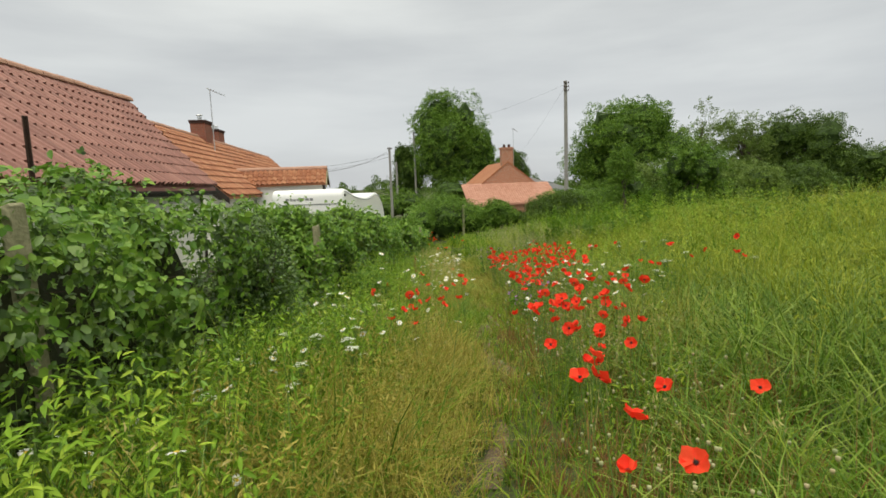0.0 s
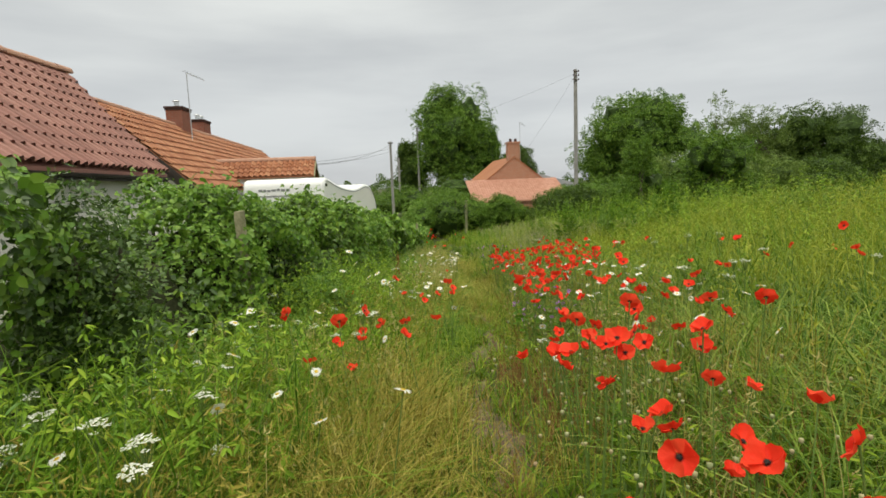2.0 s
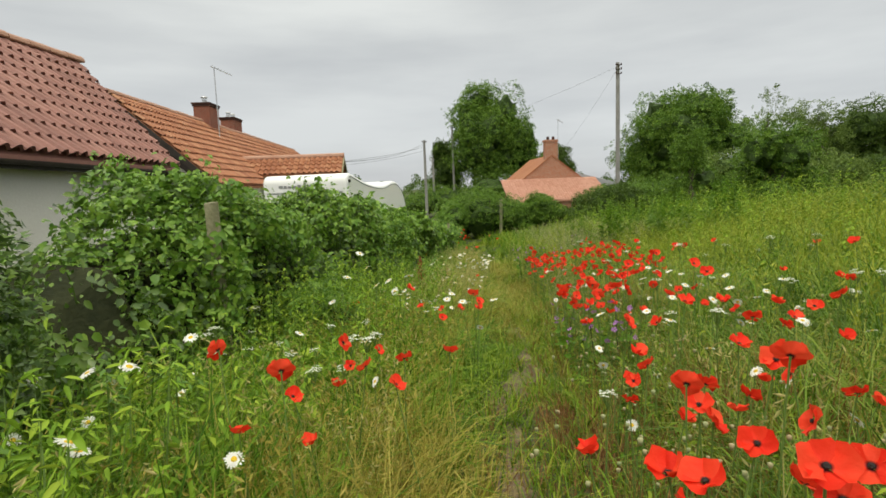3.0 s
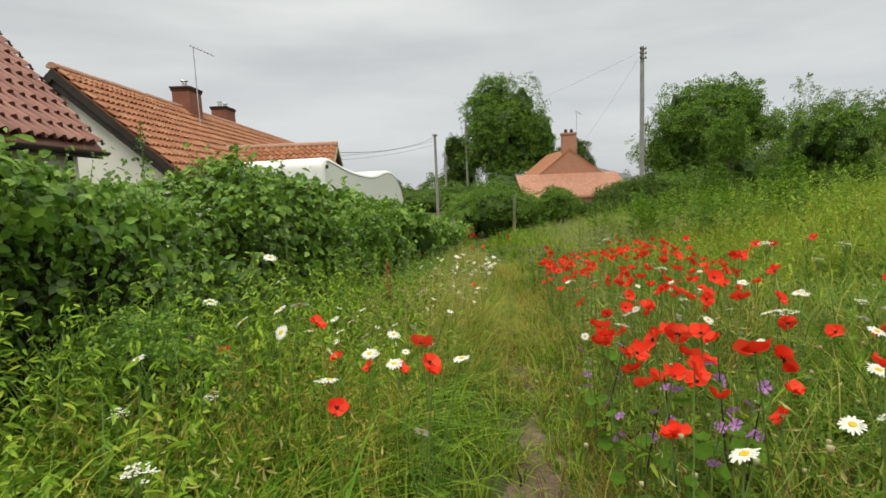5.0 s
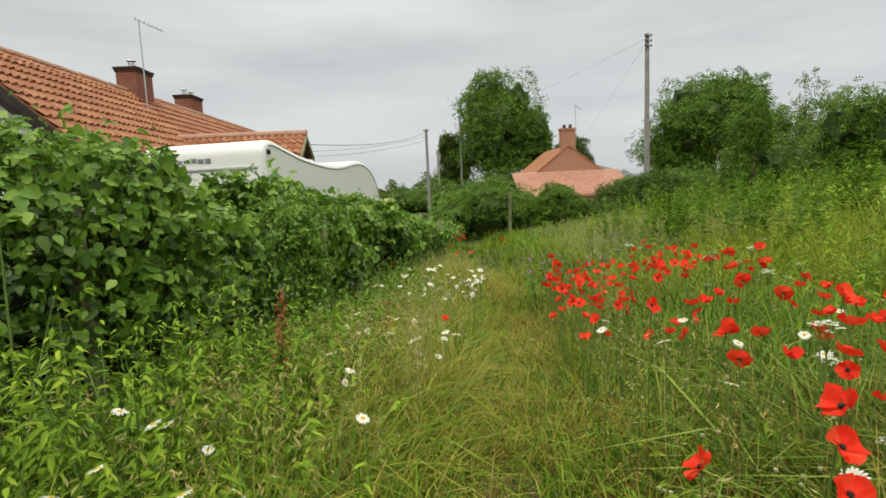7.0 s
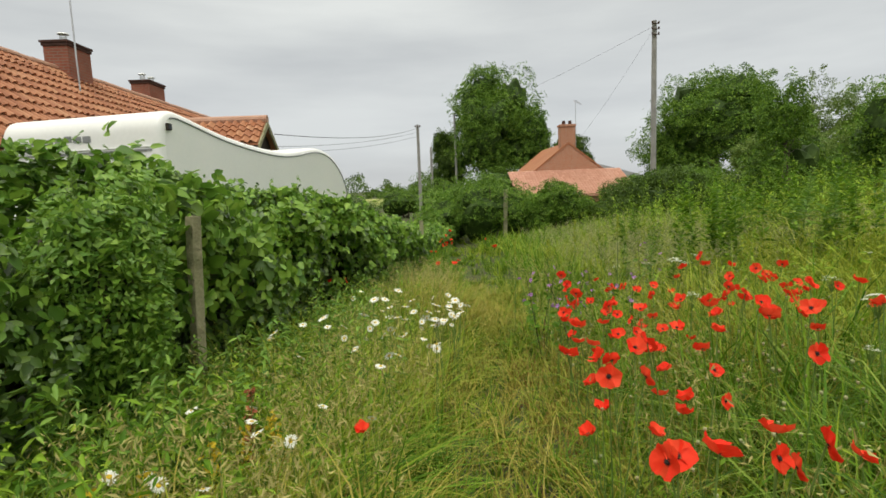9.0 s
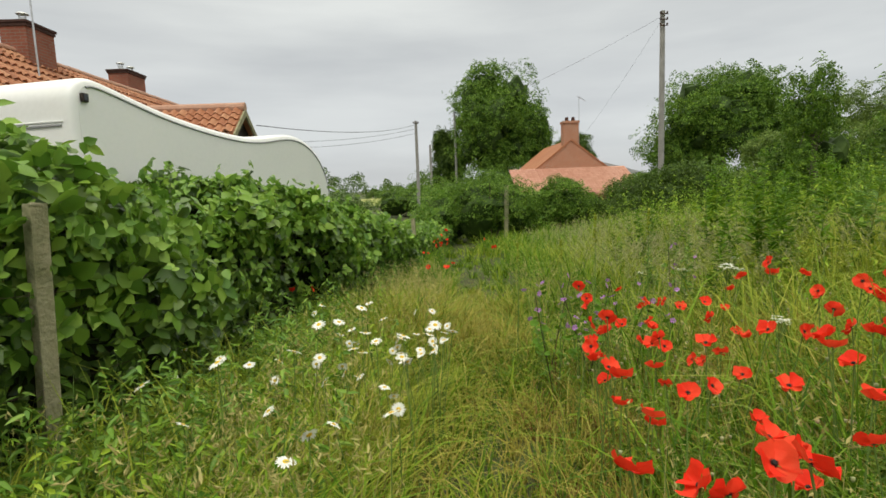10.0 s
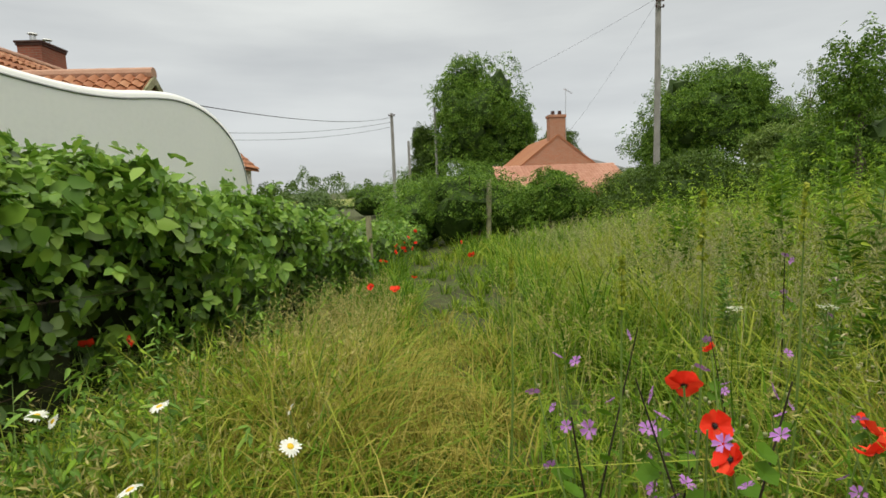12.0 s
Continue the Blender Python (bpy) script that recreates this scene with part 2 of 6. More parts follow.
def ground_z(x, y):
    x, y = np.asarray(x, float), np.asarray(y, float)
    base = np.interp(y, [-30, 0, 14, 20, 30, 60, 400], [2.6, 0.0, -1.34, -1.6, -1.7, -1.8, -2.0])
    u = x - path_x(y)
    fade = np.interp(y, [-20, 6, 14, 26, 45], [1.0, 1.0, 1.25, 0.8, 0.2])
    right = 0.13 * np.clip(u - 0.9, 0, 9.0) * fade
    left = -0.16 * np.clip(-u - 2.4, 0, 3.5)
    bumps = 0.03 * np.sin(1.7 * x + 0.6 * y) * np.sin(1.3 * y - 0.4 * x)
    flat = np.clip((-x - 3.0) / 2.0, 0, 1) * np.clip((y + 12) / 4, 0, 1) * np.clip((60 - y) / 10, 0, 1)
    z = base + right + left + bumps
    return z * (1 - flat) + flat * -1.0


# ---- mesh helpers ----
def part(name, bm, mat, parent=None, label="", smooth=False):
    me = bpy.data.meshes.new(name)
    bm.normal_update()
    bm.to_mesh(me)
    bm.free()
    me.materials.append(mat)
    if smooth:
        me.polygons.foreach_set("use_smooth", [True] * len(me.polygons))
    ob = new(name, me)
    if parent:
        ob.parent = parent
    if label:
        tagged(ob, label)
    return ob


def thing(name, m, label, category, group="", kind=""):
    ob = new(name)
    ob.empty_display_size = 0.1
    ob.matrix_basis = m
    return tagged(ob, label, category, group, kind)


def tri_mesh(name, verts, faces, mat, smooth=True):
    """verts: (n, k, 3) pieces of k corners; faces: triangles of one piece."""
    n, k, _ = verts.shape
    f = (np.asarray(faces)[None] + (np.arange(n) * k)[:, None, None]).reshape(-1, 3)
    me = bpy.data.meshes.new(name)
    me.vertices.add(n * k)
    me.vertices.foreach_set("co", verts.reshape(-1).astype(np.float32))
    me.loops.add(f.size)
    me.loops.foreach_set("vertex_index", f.reshape(-1).astype(np.int32))
    me.polygons.add(len(f))
    me.polygons.foreach_set("loop_start", np.arange(0, f.size, 3, dtype=np.int32))
    if smooth:
        me.polygons.foreach_set("use_smooth", np.ones(len(f), dtype=bool))
    me.update(calc_edges=True)
    me.materials.append(mat)
    return me


def stuff(name, me, label, category):
    return tagged(new(name, me), label, category, kind="stuff")


def box(bm, x0, x1, y0, y1, z0, z1, bevel=0.0, m=None):
    vs = [bm.verts.new((x, y, z)) for z in (z0, z1) for x, y in ((x0, y0), (x1, y0), (x1, y1), (x0, y1))]
    fs = [bm.faces.new([vs[i] for i in q]) for q in ((3, 2, 1, 0), (4, 5, 6, 7), (0, 1, 5, 4), (1, 2, 6, 5), (2, 3, 7, 6), (3, 0, 4, 7))]
    if bevel:
        out = bmesh.ops.bevel(bm, geom=list({e for f in fs for e in f.edges}), offset=bevel, segments=2, affect="EDGES", profile=0.6)
        vs = list({v for f in out["faces"] for v in f.verts} | {v for v in vs if v.is_valid})
    if m is not None:
        bmesh.ops.transform(bm, matrix=m, verts=vs)
    return bm


def tube(bm, pts, radii, sides=8, cap=True):
    rings = []
    for i, p in enumerate(pts):
        d = (Vector(pts[min(i + 1, len(pts) - 1)]) - Vector(pts[max(i - 1, 0)])).normalized()
        q = d.to_track_quat("Z", "Y")
        rings.append([bm.verts.new(Vector(p) + q @ Vector((math.cos(a) * radii[i], math.sin(a) * radii[i], 0))) for a in [2 * math.pi * s / sides for s in range(sides)]])
    for a, b in zip(rings, rings[1:]):
        for s in range(sides):
            bm.faces.new((a[s], a[(s + 1) % sides], b[(s + 1) % sides], b[s]))
    if cap:
        bm.faces.new(rings[0][::-1])
        bm.faces.new(rings[-1])
    return bm


def blades(x, y, h, w, bend, seg, lean=0.12, z=None, out_way=None):
    """Grass blades: a tapering bent strip each."""
    n = len(x)
    a = rng.uniform(0, 2 * np.pi, n) if out_way is None else out_way + rng.normal(0, 0.5, n)
    tw = a + np.pi / 2 + rng.normal(0, 0.5, n)
    z0 = ground_z(x, y) - 0.02 if z is None else z
    lx, ly = rng.normal(0, lean, n), rng.normal(0, lean, n)
    out = np.zeros((n, 2 * seg + 1, 3))
    for s in range(seg + 1):
        f = s / seg
        off = bend * h * f ** 2.2
        cx = x + np.cos(a) * off + lx * h * f
        cy = y + np.sin(a) * off + ly * h * f
        cz = z0 + h * (f - 0.55 * bend * f ** 2.6)
        hw = 0.5 * w * (1 - f ** 1.8) if s < seg else 0
        if s == seg:
            out[:, 2 * seg] = np.stack([cx, cy, cz], 1)
        else:
            dx, dy = np.cos(tw) * hw, np.sin(tw) * hw
            out[:, 2 * s] = np.stack([cx - dx, cy - dy, cz], 1)
            out[:, 2 * s + 1] = np.stack([cx + dx, cy + dy, cz], 1)
    return out


def blade_faces(seg):
    f = []
    for s in range(seg - 1):
        b = 2 * s
        f += [(b, b + 1, b + 3), (b, b + 3, b + 2)]
    b = 2 * (seg - 1)
    return f + [(b, b + 1, b + 2)]


LEAF = np.array([(0, 0, 0), (-0.30, 0.22, 0.04), (-0.36, 0.55, 0.05), (0, 1.0, -0.06), (0.36, 0.55, 0.05), (0.30, 0.22, 0.04), (0, 0.45, -0.03)])
LEAF_F = [(0, 6, 1), (1, 6, 2), (2, 6, 3), (3, 6, 4), (4, 6, 5), (5, 6, 0)]
SPRAY = np.array([(-0.42, 0.10, 0.05), (-0.20, 0.22, -0.04), (-0.46, 0.46, 0.02), (-0.10, 0.00, 0.10), (0.10, 0.16, 0.02), (-0.14, 0.42, -0.08), (0.20, 0.08, -0.05), (0.40, 0.14, 0.08), (0.42, 0.48, 0.0),
                  (-0.30, 0.52, 0.08), (-0.08, 0.60, -0.02), (-0.26, 0.92, 0.06), (0.06, 0.48, -0.08), (0.26, 0.62, 0.04), (0.04, 1.02, -0.04), (0.30, 0.60, 0.10), (0.50, 0.70, -0.02), (0.34, 0.98, 0.02)])
SPRAY_F = [(0, 1, 2), (3, 4, 5), (6, 7, 8), (9, 10, 11), (12, 13, 14), (15, 16, 17)]
SMALL_LEAF = np.array([(0, 0, 0), (-0.32, 0.22, 0.07), (-0.31, 0.58, 0.05), (-0.02, 1.0, -0.10), (0.29, 0.62, 0.05), (0.33, 0.25, 0.07)])
SMALL_LEAF_F = [(0, 3, 1), (1, 3, 2), (0, 5, 3), (5, 4, 3)]
CLUMP = np.array([(0, 0, 0), (-0.5, 0.35, 0.12), (0, 1.0, -0.1), (0.5, 0.4, 0.1), (0.05, 0.42, -0.05)])
CLUMP_F = [(0, 4, 1), (1, 4, 2), (2, 4, 3), (3, 4, 0)]


TRIO = np.concatenate([np.stack([SMALL_LEAF[:, 0] * c - (SMALL_LEAF[:, 1] - 0.06) * q + dx, SMALL_LEAF[:, 0] * q + (SMALL_LEAF[:, 1] - 0.06) * c + dy, SMALL_LEAF[:, 2] + dz], 1) * k for c, q, dx, dy, dz, k in ((1.0, 0.0, 0.0, 0.30, 0.0, 1.0), (0.42, 0.91, 0.0, 0.16, 0.10, 0.85), (0.42, -0.91, 0.0, 0.16, -0.06, 0.85))])
TRIO_F = [tuple(v + 6 * k for v in f) for k in range(3) for f in SMALL_LEAF_F]


def leaves(p, nrm, size, shape, droop=0.5, spread=0.7, width=1.0, tip=None, root=0.4):
    """Leaves at p that face about along nrm, with tips that hang by droop."""
    n = len(p)
    nn = nrm + rng.normal(0, spread, (n, 3))
    nn /= np.linalg.norm(nn, axis=1)[:, None] + 1e-9
    t = rng.normal(0, 1, (n, 3)) if tip is None else tip + rng.normal(0, 0.25, (n, 3))
    t[:, 2] -= droop * 2
    t -= (t * nn).sum(1)[:, None] * nn
    t /= np.linalg.norm(t, axis=1)[:, None] + 1e-9
    s = np.cross(t, nn)
    size = np.asarray(size).reshape(-1, 1)
    ps = [p + size * (s * (v[0] * width) + t * (v[1] - root) + nn * v[2]) for v in shape]
    return np.stack(ps, 1)


def lump(p, f, seed=0.0):
    """Cheap smooth noise of points, about -1 to 1."""
    q = p * f + seed
    return (np.sin(q[:, 0] * 1.3 + 1.7 * np.sin(q[:, 1] * 0.9 + seed)) + np.sin(q[:, 1] * 1.1 + 1.5 * np.sin(q[:, 2] * 1.2)) + np.sin(q[:, 2] * 1.4 + 1.6 * np.sin(q[:, 0] * 0.8))) / 3


# ---- ground ----
def build_ground():
    ax = np.concatenate([-np.geomspace(1500, 16, 16), np.arange(-15, 20.1, 0.4), np.geomspace(21, 1500, 18)])
    ay = np.concatenate([-np.geomspace(1500, 12, 14), np.arange(-11, 40.1, 0.4), np.geomspace(42, 3000, 20)])
    gx, gy = np.meshgrid(ax, ay)
    gz = ground_z(gx, gy)
    me = bpy.data.meshes.new("ground")
    w = len(ax)
    faces = [(j * w + i, j * w + i + 1, (j + 1) * w + i + 1, (j + 1) * w + i) for j in range(len(ay) - 1) for i in range(w - 1)]
    me.from_pydata(np.stack([gx, gy, gz], -1).reshape(-1, 3).tolist(), [], faces)
    me.materials.append(M_SOIL)
    me.polygons.foreach_set("use_smooth", [True] * len(me.polygons))
    tagged(new("ground", me), "sloping earth under the meadow grass, worn bare along the path", "ground", kind="structure")


build_ground()


def build_bare_path():
    """The trodden line of earth, a narrow uneven ribbon along the path."""
    bm = bmesh.new()
    rows = []
    for y in np.arange(2.6, 11.6, 0.2):
        y = float(y)
        mid = float(path_x(y)) + 0.16 + 0.10 * math.sin(y * 1.7) + 0.05 * math.sin(y * 4.3)
        w = max(0.03, (0.11 + 0.08 * math.sin(y * 2.6 + 1.0) + random.uniform(-0.03, 0.03)) * min(1.0, 0.45 + 0.16 * (y - 2.6)))
        rows.append([bm.verts.new((mid + f * w, y, float(ground_z(mid + f * w, y)) + h)) for f, h in ((-1.3, -0.02), (-0.8, 0.012), (0.0, 0.02), (0.8, 0.012), (1.3, -0.02))])
    for a, b in zip(rows, rows[1:]):
        for i in range(4):
            bm.faces.new((a[i], a[i + 1], b[i + 1], b[i]))
    ob = part("path", bm, M_EARTH, smooth=True)
    tagged(ob, "narrow trodden line of bare brown earth through the grass", "path", kind="structure")


build_bare_path()


# ---- houses ----
def slope_frame(x_eave, z_eave, x_ridge, z_ridge):
    d = Vector((x_ridge - x_eave, 0, z_ridge - z_eave))
    return d.length, math.atan2(d.z, -d.x)


PAN = [(0.0, 0.004), (0.035, 0.045), (0.075, 0.058), (0.115, 0.034), (0.15, -0.002), (0.185, -0.014), (0.212, -0.004)]


def pantile(y0, d0, x_eave, z_eave, ca, sa, lift=0.045, length=0.37):
    """Corners of one S-shaped tile on a slope that rises towards -x; d0: distance up the slope."""
    rows = []
    for d, up, z_off in ((d0 + 0.012, lift, -0.045), (d0, lift, 0.0), (d0 + length, 0.002, 0.0)):
        for yy, zz in PAN:
            hgt = up + zz + z_off
            rows.append((x_eave - ca * d + sa * hgt, y0 + yy, z_eave + sa * d + ca * hgt))
    k = len(PAN)
    faces = [(r * k + i, r * k + i + 1, (r + 1) * k + i + 1, (r + 1) * k + i) for r in (0, 1) for i in range(k - 1)]
    return rows, faces


def tile_mesh(rows, faces, mat, name="pantile"):
    me = bpy.data.meshes.new(name)
    me.from_pydata(rows, [], faces)
    me.materials.append(mat)
    return me


def pantile_field(name, y_from, y_to, x_eave, z_eave, x_ridge, z_ridge, mat, parent, label, gauge=0.31, cover=0.205):
    length, ang = slope_frame(x_eave, z_eave, x_ridge, z_ridge)
    ca, sa = math.cos(ang), math.sin(ang)
    rows, faces = [], []
    for j in range(int(length / gauge) + 1):
        for i in range(int((y_to - y_from) / cover)):
            r, f = pantile(y_from + i * cover + random.uniform(-0.004, 0.004), min(j * gauge, length - 0.33), x_eave, z_eave + random.uniform(-0.006, 0.006), ca, sa, 0.065)
            n0 = len(rows)
            rows += r
            faces += [tuple(v + n0 for v in q) for q in f]
    me = tile_mesh(rows, faces, mat, name)
    ob = new(name, me)
    ob.parent = parent
    return tagged(ob, label, kind="stuff")


def prism(bm, pts, y0, y1):
    """A solid with the outline pts (x, z) from y0 to y1."""
    a = [bm.verts.new((x, y0, z)) for x, z in pts]
    b = [bm.verts.new((x, y1, z)) for x, z in pts]
    bm.faces.new(a)
    bm.faces.new(b[::-1])
    for i in range(len(pts)):
        j = (i + 1) % len(pts)
        bm.faces.new((a[i], b[i], b[j], a[j]))
    bmesh.ops.recalc_face_normals(bm, faces=bm.faces)
    return bm


def ridge_run(parent, x, z, y0, y1, mat, step=0.45):
    """Half-round ridge tiles end to end."""
    bm = bmesh.new()
    arc = [(0.13 * math.cos(a), 0.115 * math.sin(a)) for a in [math.pi * i / 6 for i in range(7)]]
    prism(bm, [(px, pz - 0.04) for px, pz in arc] + [(-0.11, -0.06), (0.11, -0.06)], 0, step - 0.012)
    first = part("ridge_tile", bm, mat, parent)
    first.location = (x, y0, z)
    k = 1
    while y0 + (k + 1) * step <= y1 + 0.01:
        ob = new("ridge_tile", first.data)
        ob.parent = parent
        ob.location = (x, y0 + k * step, z + random.uniform(-0.008, 0.008))
        k += 1


GROUND_HOUSE = -1.0


def build_house_a():
    y0, y1, xe, ze, xr, zr = -9.0, 14.7, -3.92, 1.60, -6.18, 3.86
    h = thing("house", pose(0, 0, 0), "single-storey cream cottage with a plum-red pantile roof behind the hedge", "house")

    def lean(f, y):
        """The ridge runs slightly askew of the eaves."""
        return 0.10 * f * min(0.0, y - y1)

    def verge(f):
        """The gable end is cut askew: the ridge reaches further than the eaves."""
        return y1 - 0.95 * (1 - f)

    xw = xe - 0.28
    xb = 2 * xr - xw

    def skew_solid(section, short):
        bm = bmesh.new()
        cuts = [[bm.verts.new((x + lean(f, y), y, z)) for x, z, f in section] for y in map(float, np.linspace(y0, y1 - 1.2, 20))]
        cuts.append([bm.verts.new((x, verge(f) - short, z)) for x, z, f in section])
        bm.faces.new(cuts[0]), bm.faces.new(cuts[-1][::-1])
        for a, b in zip(cuts, cuts[1:]):
            for k in range(len(section)):
                q = (k + 1) % len(section)
                bm.faces.new((a[k], b[k], b[q], a[q]))
        bmesh.ops.recalc_face_normals(bm, faces=bm.faces)
        return bm

    part("wall", skew_solid([(xw, GROUND_HOUSE - 0.3, 0.0), (xw, 1.62, 0.0), (xr, 3.60, 1.0), (xb, 1.62, 1.0), (xb, GROUND_HOUSE - 0.3, 1.0)], 0.2), M_CREAM, h)
    back = 2 * xr - xe
    part("roof", skew_solid([(xe, ze - 0.10, 0.0), (xe, ze - 0.04, 0.0), (xr, zr - 0.05, 1.0), (back, ze - 0.04, 1.0), (back, ze - 0.10, 1.0), (xr, zr - 0.16, 1.0)], 0.02), M_TILE_AJ, h)
    y_eave = verge(0)
    part("fascia", box(bmesh.new(), xe - 0.03, xe - 0.005, y0, y_eave, ze - 0.20, ze - 0.05, 0.004), M_DARKWOOD, h, "dark painted eaves board")
    prof = [(xe + 0.055 + 0.055 * math.cos(a), ze - 0.10 + 0.055 * math.sin(a)) for a in [math.pi + math.pi * i / 6 for i in range(7)]]
    part("gutter", prism(bmesh.new(), prof, y0, y_eave + 0.02), M_DARKWOOD, h, "black half-round gutter")
    length, ang = slope_frame(xe, ze, xr, zr)
    bm = bmesh.new()
    tube(bm, [(xw + 0.06, 13.3, ze - 0.15), (xw + 0.06, 13.3, -1.0)], [0.035, 0.035], 8)
    part("downpipe", bm, M_DARKWOOD, h, "black rainwater pipe")
    # ridge tiles
    step = 0.45
    bm = bmesh.new()
    arc = [(0.13 * math.cos(a), 0.115 * math.sin(a)) for a in [math.pi * i / 6 for i in range(7)]]
    prism(bm, [(px, pz - 0.04) for px, pz in arc] + [(-0.11, -0.06), (0.11, -0.06)], 0, step - 0.012)
    first = part("ridge_tile", bm, M_RIDGE, h)
    for k in range(int((y1 - y0) / step)):
        y = y1 - (k + 1) * step
        ob = first if k == 0 else new("ridge_tile", first.data)
        ob.parent = h
        ob.location = (xr + lean(1, y + step), y, zr + 0.05 + random.uniform(-0.008, 0.008))
        ob.rotation_euler = (0, 0, -0.0997)
    # the tiles by the gable one by one, the rest joined
    gauge, cover = 0.31, 0.205
    ca, sa = math.cos(ang), math.sin(ang)
    n_rows = int(length / gauge) + 1
    near_cols = 300 // n_rows
    rows, faces = pantile(0, 0, 0, 0, ca, sa, 0.06)
    shared = tile_mesh(rows, faces, M_TILE_A)
    rows, faces = [], []
    for j in range(n_rows):
        d = min(j * gauge, length - 0.33)
        f = d / length
        top = verge(f) + 0.02
        for i in range(int((top - 2.0) / cover)):
            y = top - (i + 1) * cover + random.uniform(-0.004, 0.004)
            x, z = xe - ca * d + lean(f, y), ze + sa * d + random.uniform(-0.005, 0.005)
            if i < near_cols:
                ob = new("pantile", shared)
                ob.parent = h
                ob.location = (x, y, z)
            else:
                r, q = pantile(y, 0, x, z, ca, sa, 0.06)
                n0 = len(rows)
                rows += r
                faces += [tuple(v + n0 for v in w) for w in q]
    ob = new("roof_tiles", tile_mesh(rows, faces, M_TILE_AJ, "roof_tiles"))
    ob.parent = h
    tagged(ob, "plum-red pantiles in even courses", kind="stuff")


def chimney(parent, x, y, z0, z1, wx, wy, pots, aerial=False):
    ch = part("chimney", box(bmesh.new(), x - wx / 2, x + wx / 2, y - wy / 2, y + wy / 2, z0, z1 - 0.14, 0.008), M_BRICK, parent, "soot-stained red brick chimney stack")
    part("chimney_cap", box(bmesh.new(), x - wx / 2 - 0.03, x + wx / 2 + 0.03, y - wy / 2 - 0.03, y + wy / 2 + 0.03, z1 - 0.14, z1 - 0.06, 0.008), M_CAPBRICK, ch)
    part("chimney_cap", box(bmesh.new(), x - wx / 2 - 0.055, x + wx / 2 + 0.055, y - wy / 2 - 0.055, y + wy / 2 + 0.055, z1 - 0.06, z1, 0.008), M_CAPBRICK, ch)
    for py in pots:
        bm = bmesh.new()
        tube(bm, [(x, y + py, z1 - 0.02), (x, y + py, z1 + 0.16)], [0.10, 0.085], 10)
        tube(bm, [(x, y + py, z1 + 0.24), (x, y + py, z1 + 0.27)], [0.14, 0.12], 10)
        for a in range(4):
            c, s = math.cos(a * math.pi / 2), math.sin(a * math.pi / 2)
            tube(bm, [(x + 0.08 * c, y + py + 0.08 * s, z1 + 0.14), (x + 0.09 * c, y + py + 0.09 * s, z1 + 0.25)], [0.012, 0.012], 4)
        part("cowl", bm, M_STEEL, ch, "pale metal chimney cowl")
    return ch


def tv_aerial(x, y, z0, z1, label):
    t = thing("tv_aerial", pose(x, y, z0), label, "aerial")
    h = z1 - z0
    part("mast", tube(bmesh.new(), [(0, 0, 0), (0, 0, h)], [0.02, 0.02], 8), M_STEEL, t)
    bm = bmesh.new()
    box(bm, -0.012, 0.012, -0.15, 0.85, h - 0.03, h - 0.005)
    for k in range(7):
        yy = -0.1 + 0.14 * k
        box(bm, -0.16 + 0.01 * k, 0.16 - 0.01 * k, yy, yy + 0.012, h - 0.002, h + 0.01)
    for v in bm.verts:
        v.co = (v.co.x, v.co.y * 0.75, v.co.z - 0.28 * v.co.y)
    ob = part("boom", bm, M_STEEL, t)
    ob.rotation_euler = (0, 0, radians(-60))
    return t


